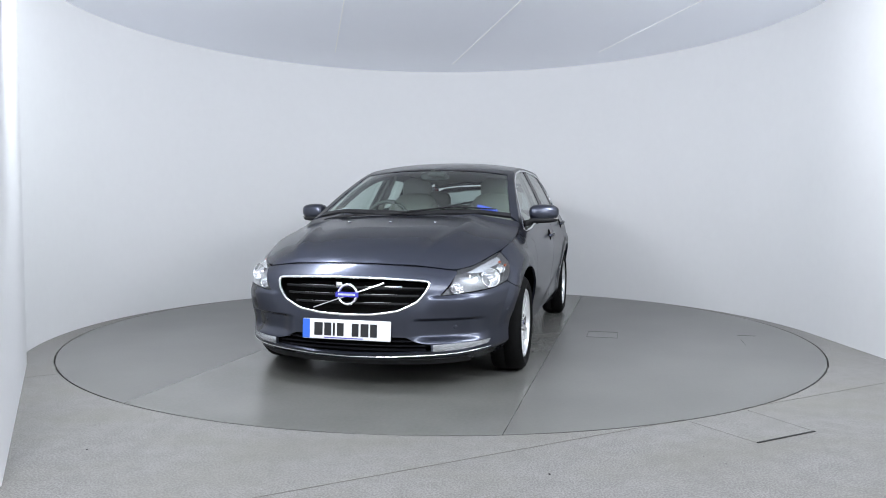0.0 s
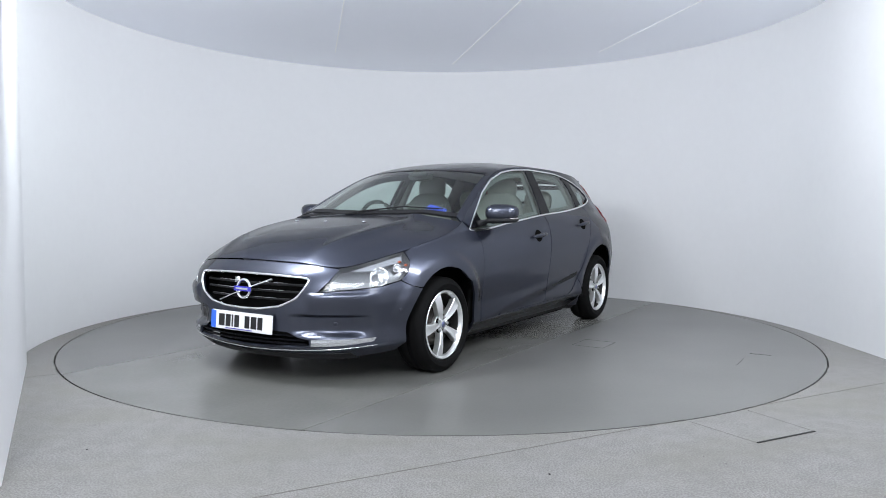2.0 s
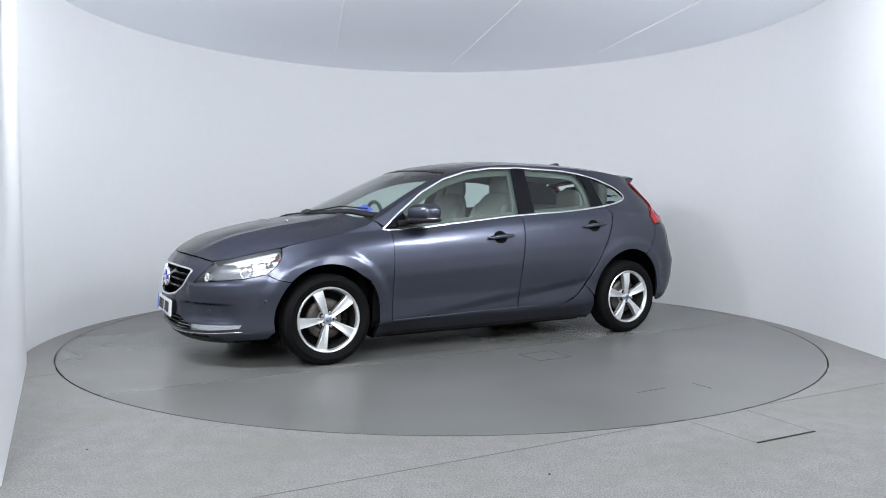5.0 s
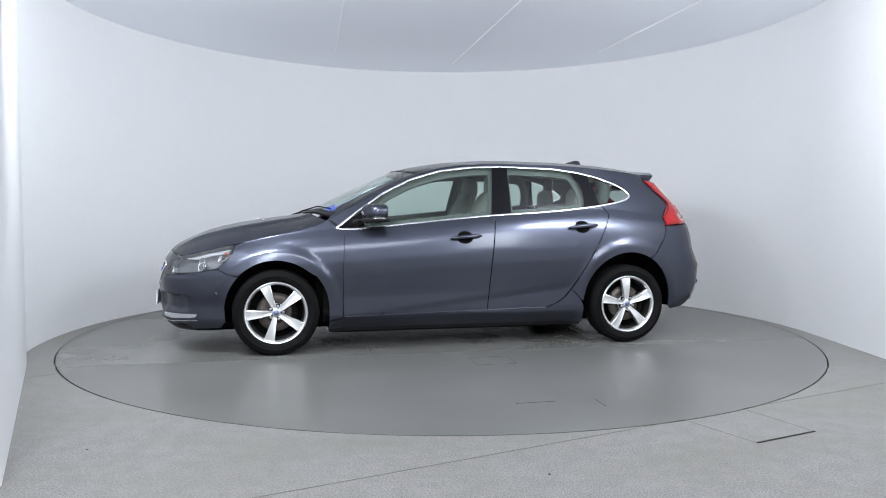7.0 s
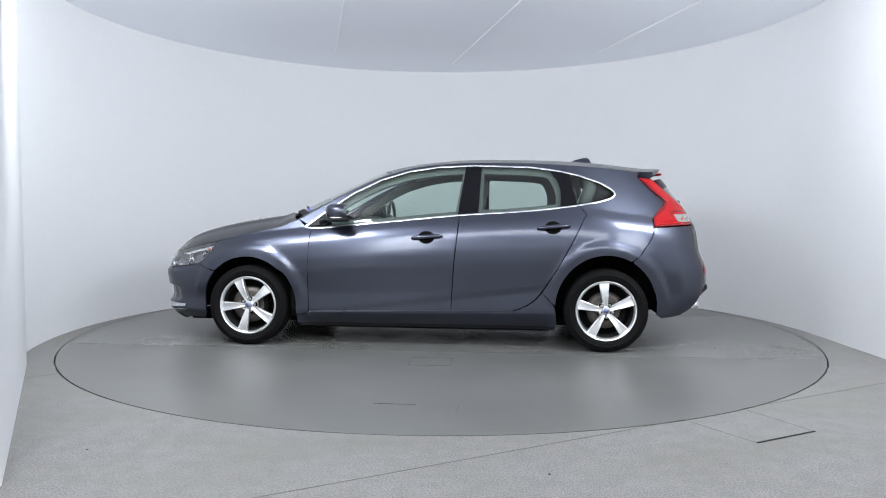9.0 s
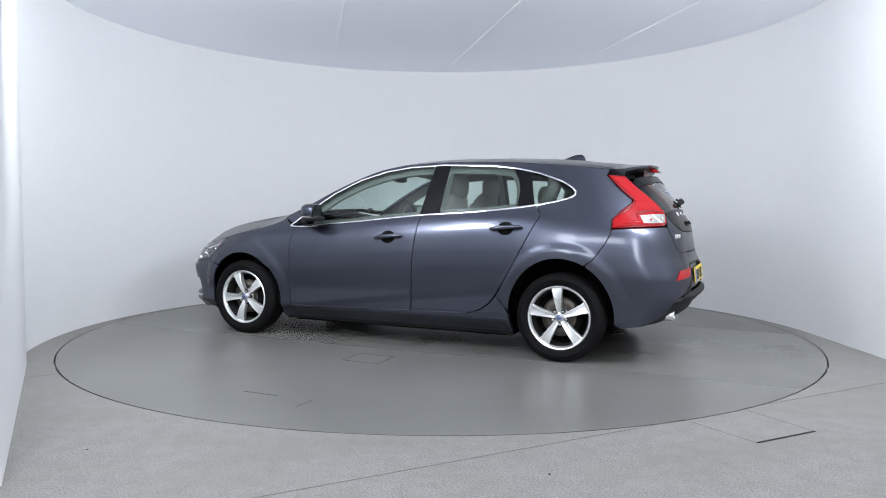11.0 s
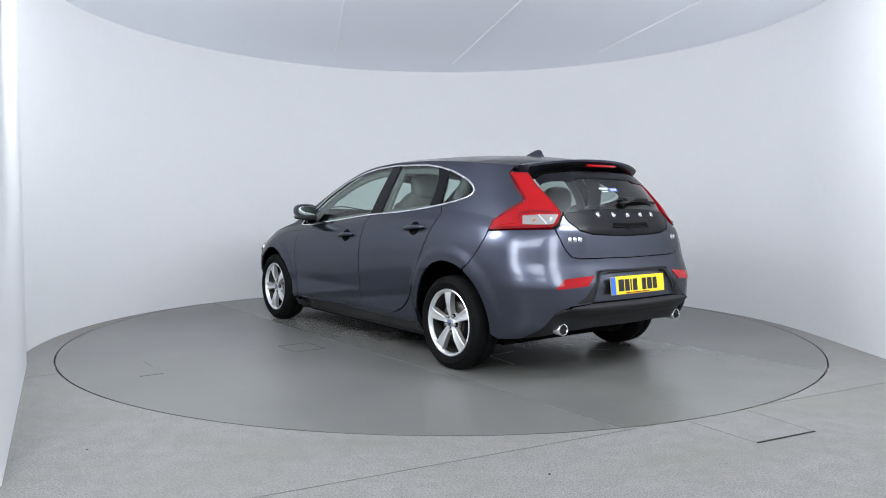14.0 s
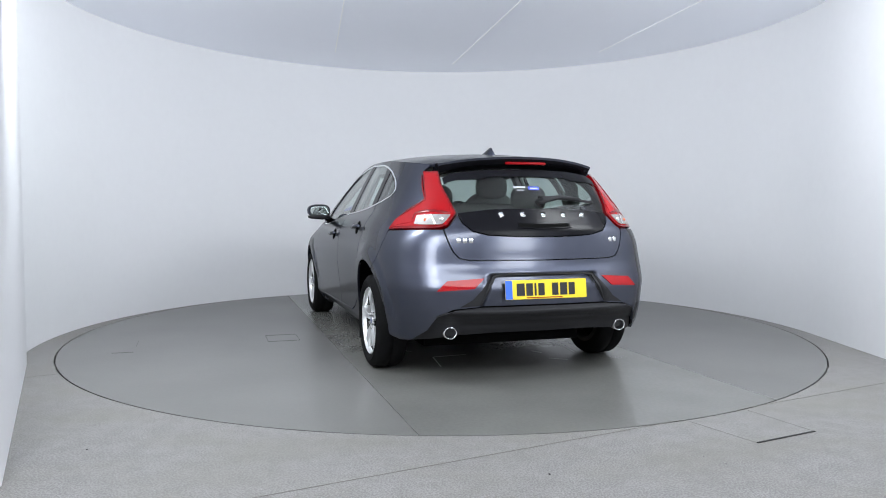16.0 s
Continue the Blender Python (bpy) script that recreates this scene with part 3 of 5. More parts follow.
# ---- wheels ----
def build_wheel(parent, x, side, phase):
    """A wheel with its outer face to +y, turned for the other side."""
    wheel = new("wheel")
    wheel.parent = parent
    wheel["label"] = "silver five-spoke alloy wheel with black tyre"
    bm = bmesh.new()
    R = 0.310
    lathe(bm, [(0.222, 0.078), (0.232, 0.096), (0.245, 0.101), (0.262, 0.102), (0.264, 0.1035), (0.268, 0.1035), (0.270, 0.1015), (0.285, 0.096), (0.298, 0.086), (0.307, 0.074), (R - 0.002, 0.055), (R, 0.04), (R, 0.004),
               (R - 0.006, 0.002), (R - 0.006, -0.004), (R, -0.006), (R, -0.05), (R - 0.003, -0.07), (0.295, -0.092), (0.26, -0.10), (0.222, -0.09)], 72)
    bmesh.ops.recalc_face_normals(bm, faces=bm.faces[:])
    part("tyre", bm, M_TYRE, wheel, "black tyre with moulded sidewall")
    bm = bmesh.new()
    lathe(bm, [(0.224, 0.074), (0.2245, 0.088), (0.219, 0.0925), (0.212, 0.090), (0.205, 0.080), (0.201, 0.066)], 72)
    barrel = bmesh.new()
    lathe(barrel, [(0.2012, 0.066), (0.197, 0.05), (0.192, 0.02), (0.19, -0.09), (0.2, -0.095), (0.222, -0.09)], 60)
    part("rim_barrel", barrel, M_BARREL, wheel, "inner rim barrel darkened for its shade")
    # spokes: broad at the hub and at the rim, with raised ridges
    for k in range(5):
        a = radians(phase + 72 * k)
        ca, sa = math.cos(a), math.sin(a)
        rows = []
        for r, half, y, ridge in ((0.028, 0.017, 0.066, 0.003), (0.06, 0.0185, 0.072, 0.006), (0.10, 0.0235, 0.079, 0.008), (0.14, 0.029, 0.083, 0.007), (0.18, 0.0345, 0.083, 0.004), (0.207, 0.040, 0.080, 0.002)):
            row = []
            for w, dy in ((-1.0, -0.036), (-1.0, -0.003), (-0.86, 0.0), (-0.1, ridge * 0.4 - 0.006), (0.86, ridge), (1.0, ridge - 0.003), (1.0, -0.036)):
                q = half * w
                row.append(bm.verts.new((r * ca - q * sa, y + dy, r * sa + q * ca)))
            rows.append(row)
        for u, v in zip(rows, rows[1:]):
            for j in range(6):
                bm.faces.new((u[j], u[j + 1], v[j + 1], v[j]))
    hub = lathe(bm, [(0.064, 0.02), (0.064, 0.050), (0.060, 0.054), (0.040, 0.056), (0.036, 0.066), (0.031, 0.068), (0.03, 0.062)], 40)
    bmesh.ops.recalc_face_normals(bm, faces=bm.faces[:])
    ob = part("rim", bm, M_ALLOY, wheel, "silver painted alloy rim")
    ob.data.set_sharp_from_angle(angle=radians(32))
    bm = bmesh.new()
    rows = lathe(bm, [(0.031, 0.06), (0.031, 0.074), (0.027, 0.077)], 28)
    bm.faces.new(rows[-1])
    bmesh.ops.recalc_face_normals(bm, faces=bm.faces[:])
    cap = part("centre_cap", bm, M_ALLOYDARK, wheel)
    bm = bmesh.new()
    rows = lathe(bm, [(0.019, 0.0765), (0.019, 0.0785)], 20)
    bm.faces.new(rows[-1])
    bmesh.ops.recalc_face_normals(bm, faces=bm.faces[:])
    part("emblem", bm, M_CAPBLUE, wheel, "small blue round emblem")
    for k in range(5):
        a = radians(phase + 36 + 72 * k)
        bm = bmesh.new()
        # dark disc that paints the shade inside the bolt hole
        rows = lathe(bm, [(0.0185, 0.050), (0.0185, 0.0585), (0.009, 0.0585)], 16)
        bmesh.ops.translate(bm, verts=bm.verts[:], vec=(0.0485 * math.cos(a), 0.009, 0.0485 * math.sin(a)))
        bmesh.ops.recalc_face_normals(bm, faces=bm.faces[:])
        part("bolt_hole_shade", bm, M_DARK, wheel, "dark disc for the shaded bolt hole")
        bm = bmesh.new()
        rows = lathe(bm, [(0.011, 0.050), (0.011, 0.070), (0.0085, 0.073)], 12)
        bm.faces.new(rows[-1])
        bmesh.ops.translate(bm, verts=bm.verts[:], vec=(0.0485 * math.cos(a), 0.009, 0.0485 * math.sin(a)))
        bmesh.ops.recalc_face_normals(bm, faces=bm.faces[:])
        part("wheel_bolt", bm, M_BOLT, wheel, "dark wheel bolt")
    bm = bmesh.new()
    lathe(bm, [(0.06, 0.015), (0.065, 0.028), (0.138, 0.028), (0.14, 0.0), (0.06, 0.0)], 48)
    bmesh.ops.recalc_face_normals(bm, faces=bm.faces[:])
    part("brake_disc", bm, M_DISCBRAKE, wheel, "worn steel brake disc")
    bm = bmesh.new()
    back = lathe(bm, [(0.19, -0.03), (0.06, -0.02), (0.02, -0.02)], 40)
    bm.faces.new(back[-1])
    part("backing_plate", bm, M_DARK, wheel)
    bm = bmesh.new()
    for k in range(6):
        a0 = radians(150 + 12 * k)
        blob(bm, (0.132 * math.cos(a0), 0.022, 0.132 * math.sin(a0)), (0.022, 0.03, 0.022), 3, 10, 6)
    part("brake_caliper", bm, M_DARK, wheel)
    for piece in wheel.children:
        piece.data.transform(Matrix.Diagonal((0.971, 1, 0.971, 1)))
    wheel.matrix_basis = pose(x, side * 0.782, WHEEL_R, 0, 0, 0 if side > 0 else 180)
    return wheel


def arch_rise(cx):
    """How far a wheel arch is drawn out upwards: the rear one stands taller."""
    return 1.012 if cx > 0 else 1.075


def arc(cx, r, a0, a1, n=22):
    """Points (x, z) of a wheel arch."""
    out = []
    for i in range(n + 1):
        a = radians(a0 + (a1 - a0) * i / n)
        out.append((cx + r * math.cos(a), 0.312 + r * (arch_rise(cx) if math.sin(a) > 0 else 1) * math.sin(a)))
    return out


def quad_plate(name, parent, w, h, mat, at, ink_rows, band_mat=None, letters=None, label=""):
    """A registration plate with plain bars for its characters, facing +x in its own space."""
    plate = new(name)
    plate.parent = parent
    plate["label"] = label
    bm = bmesh.new()
    box(bm, 0, 0.008, -w / 2, w / 2, -h / 2, h / 2)
    bmesh.ops.bevel(bm, geom=bm.edges[:], offset=0.003, segments=2, affect="EDGES")
    part("plate_board", bm, mat, plate, smooth=False)
    bm = bmesh.new()
    box(bm, 0.0082, 0.0095, *sorted((w / 2 * band_mat[1], (w / 2 - 0.043) * band_mat[1])), -h / 2 + 0.002, h / 2 - 0.002)
    part("plate_band", bm, M_BLUE, plate, "blue end band", False)
    for y0, y1 in letters:
        bm = bmesh.new()
        box(bm, 0.0085, 0.0098, y0, y1, -0.036, 0.036)
        part("plate_bar", bm, M_INK, plate, smooth=False)
    bm = bmesh.new()
    box(bm, 0.0085, 0.0095, -0.13, 0.1, -h / 2 + 0.006, -h / 2 + 0.011)
    part("plate_bar", bm, M_BADGE if ink_rows == 0 else M_RED, plate, "thin printed line", False)
    plate.matrix_basis = at
    return plate


def build_car():
    root = new("car")
    tagged(root, "dark grey metallic five-door hatchback with silver alloy wheels on the turntable", "car")

    # --- side panels ---
    rail = lambda x0, x1, n=16: [(x0 + (x1 - x0) * i / n, float(RAIL(x0 + (x1 - x0) * i / n)) - 0.001) for i in range(n + 1)]
    to = lambda pts: [bx(x, z) for x, z in pts]
    belt = [(0.90, 0.885), (0.843, 0.882), (0.329, 0.925), (-0.269, 0.982), (-0.712, 1.010), (-1.137, 1.058)]
    low_belt = curve(*[(x, z - 0.004) for x, z in belt], (-1.3, 1.085))
    dlo_top = [(-1.27, 1.082), (-1.355, 1.105), (-1.388, 1.128), (-1.390, 1.150), (-1.36, 1.180), (-1.292, 1.220), (-1.12, 1.280), (-0.95, 1.317), (-0.778, 1.340), (-0.357, 1.354), (-0.092, 1.342), (0.119, 1.313),
               (0.34, 1.247), (0.55, 1.144), (0.75, 1.005), (0.88, 0.905)]
    line = lambda x0, x1, n, dz=0.0: [(x0 + (x1 - x0) * i / n, float(low_belt(x0 + (x1 - x0) * i / n)) + dz) for i in range(n + 1)]
    wing = [(0.862, 0.25), (0.954, 0.232)] + arc(WHEEL_X, 0.368, 192, 140, 8)[1:] + arc(WHEEL_X, 0.352, 130, 44, 14)
    wing += [(1.66, 0.578), (1.715, 0.612), (1.655, 0.66), (1.612, 0.72), (1.598, 0.770)] + rail(1.59, 0.955, 14)[1:]
    wing += [(0.90, 0.893), (0.848, 0.872), (0.860, 0.58)]
    both("front_wing", to(wing), on_band, M_PAINT, root, step=0.03)
    fdoor = [(0.858, 0.264), (0.860, 0.58), (0.847, 0.868)] + line(0.80, -0.264, 14)[0:] + [(-0.224, 0.62), (-0.202, 0.284)]
    rdoor = [(-0.206, 0.284), (-0.228, 0.62), (-0.268, 0.972)] + line(-0.30, -1.13, 12) + [(-1.176, 0.992), (-1.13, 0.90), (-1.065, 0.77), (-0.968, 0.595), (-0.862, 0.429), (-0.815, 0.372), (-0.75, 0.325), (-0.667, 0.292)]
    doors = both("front_door", to(fdoor), on_band, M_PAINT, root, gap=0.002) + both("rear_door", to(rdoor), on_band, M_PAINT, root, gap=0.002)
    quarter = rail(0.95, -1.58, 50) + [(-1.572, 1.262), (-1.66, 1.185), (-1.755, 1.095), (-1.752, 1.072), (-1.70, 1.025), (-1.648, 0.965), (-1.652, 0.905), (-1.648, 0.86), (-1.62, 0.80), (-1.55, 0.70), (-1.503, 0.667)]
    quarter += arc(-WHEEL_X, 0.362, 117.5, 3, 20) + [(-0.945, 0.345), (-0.868, 0.424), (-0.972, 0.595), (-1.069, 0.77), (-1.134, 0.90), (-1.180, 0.992), (-1.14, 1.052)] + dlo_top
    both("quarter_panel", to(quarter), on_band, M_PAINT, root, step=0.03)
    sill = [(0.962, 0.165), (0.955, 0.226), (0.86, 0.247), (0.858, 0.258), (-0.202, 0.279), (-0.665, 0.287), (-0.755, 0.320), (-0.82, 0.367), (-0.866, 0.421), (-0.94, 0.345), (-0.962, 0.30), (-0.975, 0.165)]
    both("sill", to(sill), on_band, M_PAINT, root, depth=0.03)
    both("sill_skirt", to([(0.95, 0.13), (0.96, 0.172), (-0.97, 0.172), (-0.96, 0.13)]), on_band, M_BLACK, root, push=-0.012)
    # liner behind the doors, dark
    both("door_shell", to([(1.0, 0.2), (0.99, 0.86)] + line(0.9, -1.1, 10, -0.02) + [(-0.93, 0.55), (-0.93, 0.2)]), on_band, M_DARK, root, push=-0.03, step=0.12)

    # --- side glass, pillars and chrome ---
    fglass = [(0.80, 0.912)] + line(0.7, -0.262, 10, 0.018) + [(-0.316, 1.350), (-0.092, 1.338), (0.117, 1.309), (0.336, 1.243), (0.545, 1.14), (0.735, 1.004)]
    rglass = line(-0.385, -1.0, 8, 0.018) + [(-1.005, 1.16), (-0.985, 1.23), (-0.935, 1.316), (-0.775, 1.337), (-0.395, 1.350)]
    qglass = [(-1.10, 1.075), (-1.135, 1.077), (-1.25, 1.098), (-1.345, 1.13), (-1.362, 1.146), (-1.33, 1.172), (-1.28, 1.205), (-1.10, 1.268), (-1.055, 1.28)]
    for i, f in enumerate((False, True)):
        sheet("front_window", rounded(to(fglass), 0.02), on_band, M_GLASS, doors[i], "green tinted side window", push=-0.006, gap=0, depth=0, flip=f)
        sheet("rear_window", rounded(to(rglass), 0.03), on_band, M_GLASS, doors[2 + i], "green tinted side window", push=-0.006, gap=0, depth=0, flip=f)
        sheet("door_pillar", to([(-0.248, 0.985), (-0.40, 1.0), (-0.415, 1.352), (-0.298, 1.352)]), on_band, M_BLACKGLOSS, doors[i], "gloss black pillar cover", push=-0.003, gap=0, flip=f)
        sheet("rear_pillar", to([(-0.995, 1.055), (-1.115, 1.07), (-1.06, 1.288), (-0.925, 1.318), (-0.98, 1.235), (-1.0, 1.16)]), on_band, M_BLACKGLOSS, doors[2 + i], "gloss black pillar cover", push=-0.003, gap=0, flip=f)
        sheet("mirror_corner", to([(0.90, 0.895), (0.80, 0.905), (0.70, 0.915), (0.72, 1.005), (0.80, 0.955)]), on_band, M_BLACKGLOSS, doors[i], push=-0.004, gap=0, flip=f)
        loop = to([(0.905, 0.889)] + line(0.86, -1.137, 26, 0.004) + dlo_top)
        strip("window_chrome", rounded(loop, 0.02, 3), on_band, M_CHROME, root, "polished chrome window surround", w=0.0125, h=0.004, closed=True, flip=f)
        strip("sill_chrome", to([(0.85, 0.262), (-0.2, 0.2815), (-0.66, 0.2895)]), on_band, M_PAINT, root, w=0.006, h=0.004, flip=f)
        for ring, door in ((fglass, doors[i]), (rglass, doors[2 + i])):
            strip("window_frame", rounded(to(ring), 0.06), on_band, M_FRAME, door, "dark inner window frame", w=0.075, h=0.02, push=-0.06, closed=True, flip=f)
    both("quarter_window", rounded(to(qglass), 0.012), on_band, M_GLASS, root, "small dark quarter window", push=-0.006, gap=0, depth=0)

    # --- top panels ---
    vs = np.linspace(-1, 1, 25)
    W = 0.65
    bonnet = [(0, v * W) for v in vs] + [(t, W) for t in np.linspace(0.05, 0.95, 14)] + [(1, v * W) for v in vs[::-1]] + [(t, -W) for t in np.linspace(0.95, 0.05, 14)]
    sheet("bonnet", bonnet, bonnet_map, M_PAINT, root, "creased graphite bonnet", depth=0.02, step=0.037, gap=0.0008)
    screen = [(1.115 - 0.185 * v * v, v * 0.925 * W) for v in vs] + [(0.37 - 0.11 * v * v, v * 0.925 * W) for v in vs[::-1]]
    sheet("windscreen", rounded(screen, 0.02), on_top, M_GLASS, root, "green tinted windscreen", depth=0, gap=0, push=-0.003)
    edge_l = [(x, 0.925 * W) for x in np.linspace(0.93, 0.265, 12)] + [(x, 1.0 * W) for x in np.linspace(0.265, 0.965, 12)]
    sheet("windscreen_pillar", edge_l, on_top, M_PAINT, root, gap=0)
    sheet("windscreen_pillar", [(x, -v) for x, v in edge_l[::-1]], on_top, M_PAINT, root, gap=0)
    frit = [(1.115 - 0.185 * v * v + 0.012, v * 0.93 * W) for v in vs] + [(1.115 - 0.185 * v * v - 0.035, v * 0.93 * W) for v in vs[::-1]]
    sheet("cowl", frit, on_top, M_BLACK, root, "black plastic scuttle panel", gap=0, push=0.002)
    frit2 = [(0.37 - 0.11 * v * v + 0.03, v * 0.925 * W) for v in vs] + [(0.37 - 0.11 * v * v - 0.004, v * 0.925 * W) for v in vs[::-1]]
    sheet("windscreen_band", frit2, on_top, M_BLACKGLOSS, root, gap=0, push=0.0, depth=0)
    roof = [(0.366 - 0.11 * v * v, v * W) for v in vs] + [(-1.70 + 0.11 * v * v, v * W) for v in vs[::-1]]
    sheet("roof", roof, on_top, M_PAINT, root, gap=0.001)
    sheet("headliner", [(0.25, -0.9 * W), (0.3, 0), (0.25, 0.9 * W), (-1.6, 0.9 * W), (-1.65, 0), (-1.6, -0.9 * W)], on_top, M_LINER, root, "pale grey headliner", push=-0.045, depth=0, gap=0)

    # --- front ---
    grille = [fy(-0.455, 0.630), fy(-0.40, 0.636), fy(-0.2, 0.644), fy(0, 0.647), fy(0.2, 0.644), fy(0.40, 0.634), fy(0.455, 0.626), fy(0.435, 0.57), fy(0.39, 0.515), fy(0.29, 0.468), fy(0.15, 0.447), fy(0, 0.443), fy(-0.15, 0.447), fy(-0.29, 0.468), fy(-0.39, 0.515), fy(-0.435, 0.57)]
    intake = [fy(-0.33, 0.325), fy(0, 0.328), fy(0.33, 0.322), fy(0.39, 0.296), fy(0.466, 0.280), fy(0.466, 0.243), fy(0.2, 0.224), fy(0, 0.219), fy(-0.2, 0.224), fy(-0.466, 0.243), fy(-0.466, 0.280), fy(-0.39, 0.296)]
    drl = [fy(0.475, 0.281), fy(0.60, 0.286), bx(1.862, 0.290), bx(1.878, 0.268), fy(0.60, 0.249), fy(0.475, 0.243)]
    lamp = [fy(0.515, 0.553), fy(0.56, 0.610), bx(1.987, 0.6885), bx(1.95, 0.6965), bx(1.90, 0.7065), bx(1.84, 0.7215), bx(1.78, 0.7355), bx(1.66, 0.763), bx(1.603, 0.773), bx(1.615, 0.715), bx(1.66, 0.655), bx(1.72, 0.610), bx(1.85, 0.583), fy(0.62, 0.563)]

    def bumper_surface(u, z):
        p = band(np.asarray(u) / HALF, z)
        y = np.abs(p[:, 1])
        roof = 0.430
        m = smooth(0.33, 0.47, y) * smooth(0.75, 0.66, y) * smooth(roof, roof - 0.022, z) * smooth(0.286, 0.330, z)
        ledge = smooth(0.43, 0.50, y) * smooth(0.80, 0.70, y) * smooth(0.56, 0.535, z) * smooth(0.43, 0.53, z)
        p[:, 0] -= m * 0.026 - ledge * 0.016
        p[:, 1] -= np.sign(p[:, 1]) * m * 0.02
        return p
    half = [fy(0, 0.719), fy(0.15, 0.7175), fy(0.3, 0.711), fy(0.42, 0.704), fy(0.52, 0.691), bx(1.988, 0.682), fy(0.556, 0.613), fy(0.509, 0.5515), fy(0.62, 0.5615), bx(1.85, 0.5815), bx(1.72, 0.6085), bx(1.66, 0.5765)]
    half += [bx(x, z) for x, z in arc(WHEEL_X, 0.350, 43, -12, 12)] + [bx(1.70, 0.19), bx(1.85, 0.178), fy(0.60, 0.170), fy(0.4, 0.168), fy(0, 0.165)]
    full = half + mirrored(half)[1:-1]
    sheet("front_bumper", full, bumper_surface, M_PAINT, root, "graphite front bumper with air intake", holes=[grille, intake, drl, mirrored(drl)], step=0.016, gap=0.001)
    bumper_back = sheet("bumper_core", [fy(-0.70, 0.20), fy(0.70, 0.20), fy(0.72, 0.5), fy(0.5, 0.66), fy(-0.5, 0.66), fy(-0.72, 0.5)], on_band, M_DARK, root, push=-0.085, depth=0, step=0.1)
    # main grille: chrome frame, dark slats, badge
    strip("grille_frame", rounded(grille, 0.02, 3), on_band, M_CHROME, root, "chrome grille surround", w=0.0135, h=0.008, push=0.0, closed=True)
    for z, w in ((0.602, 0.425), (0.554, 0.40), (0.507, 0.345)):
        strip("grille_slat", [fy(-w + 2 * w * i / 12, z) for i in range(13)], on_band, M_BLACK, root, "black grille slat", w=0.012, h=0.010, push=-0.042)
        strip("grille_trim", [fy(-w * 0.72 + w * 0.5 * i / 4, z + 0.006) for i in range(5)], on_band, M_CHROME, root, w=0.003, h=0.003, push=-0.031, taper=True)
        strip("grille_trim", [fy(w * 0.22 + w * 0.5 * i / 4, z + 0.006) for i in range(5)], on_band, M_CHROME, root, w=0.003, h=0.003, push=-0.031, taper=True)
    strip("grille_bar", [fy(-0.205 + 0.41 * i / 8, 0.475 + 0.145 * i / 8) for i in range(9)], on_band, M_CHROME, root, "diagonal chrome bar", w=0.009, h=0.010, push=-0.010)
    badge = new("badge")
    badge.parent = root
    badge["label"] = "round chrome badge with blue bar"
    bm = bmesh.new()
    ring = lathe(bm, [(0.046, 0), (0.046, 0.012), (0.054, 0.018), (0.062, 0.012), (0.062, 0)], 40)
    bmesh.ops.recalc_face_normals(bm, faces=bm.faces[:])
    for a in (45,):
        v = box(bm, 0.036, 0.068, 0.0, 0.014, 0.036, 0.068)
    part("badge_ring", bm, M_CHROME, badge)
    bm = bmesh.new()
    box(bm, -0.066, 0.066, 0.012, 0.024, -0.014, 0.014)
    part("badge_bar", bm, M_BADGE, badge, "blue enamel bar", False)
    bm = bmesh.new()
    box(bm, -0.05, 0.05, 0.0235, 0.0255, -0.005, 0.005)
    part("badge_line", bm, M_CHROME, badge, smooth=False)
    nx = float(band(0, 0.55)[0])
    badge.matrix_basis = pose(nx - 0.018, 0, 0.552, 0, 0, -90) @ pose(0, 0, 0, 5, 0, 0)
    # lower intake bars and lip
    for z in (0.300, 0.275, 0.250):
        w = 0.44 if z < 0.29 else 0.36
        strip("intake_bar", [fy(-w + 2 * w * i / 12, z) for i in range(13)], on_band, M_BLACKGLOSS, root, w=0.012, h=0.010, push=-0.025)
    lip = [bx(1.86, 0.246), fy(0.69, 0.240), fy(0.60, 0.230), fy(0.47, 0.222), fy(0.2, 0.206), fy(0, 0.202)]
    strip("lip_chrome", lip + mirrored(lip)[1:], on_band, M_CHROME, root, "thin chrome lip strip", w=0.0045, h=0.003)
    chin = [fy(0.64, 0.168), fy(0.64, 0.205), fy(0.47, 0.199), fy(0.2, 0.190), fy(0, 0.187)]
    chin_low = [fy(0, 0.160), fy(0.3, 0.161), fy(0.5, 0.163)]
    chin_half = chin_low + chin
    sheet("front_splitter", chin_half[:-1] + [chin_half[-1]] + mirrored(chin_half)[1:-1], on_band, M_BLACK, root, "matt black lower lip", push=0.006, gap=0, depth=0.02)
    for f in (False, True):
        for (u, z), fn in ((fy(0.60, 0.372), bumper_surface), (bx(1.73, 0.44), bumper_surface)):
            p, n = field(fn, np.array([(u, z)]), 0.0)
            bm = bmesh.new()
            lathe_rows = lathe(bm, [(0.012, -0.002), (0.012, 0.0015), (0.009, 0.003)], 16)
            bm.faces.new(lathe_rows[-1])
            turn = Vector((0, 1, 0)).rotation_difference(Vector(n[0])).to_matrix().to_4x4()
            bmesh.ops.transform(bm, matrix=Matrix.Translation(Vector(p[0])) @ turn, verts=bm.verts[:])
            if f:
                for v in bm.verts:
                    v.co.y = -v.co.y
            bmesh.ops.recalc_face_normals(bm, faces=bm.faces[:])
            part("parking_sensor", bm, M_PAINT, root, "round body-coloured parking sensor")
        sheet("running_light", drl, on_band, M_SILVER, root, "slim white daytime running light", push=-0.002, gap=0, flip=f)
        sheet("running_lens", drl, on_band, M_LENS, root, push=0.004, gap=0.001, depth=0, flip=f)
        head = sheet("headlamp", rounded(lamp, 0.012, 3), on_band, M_LENS, root, "clear headlamp with chrome reflectors", push=0.001, gap=0.002, depth=0, flip=f)
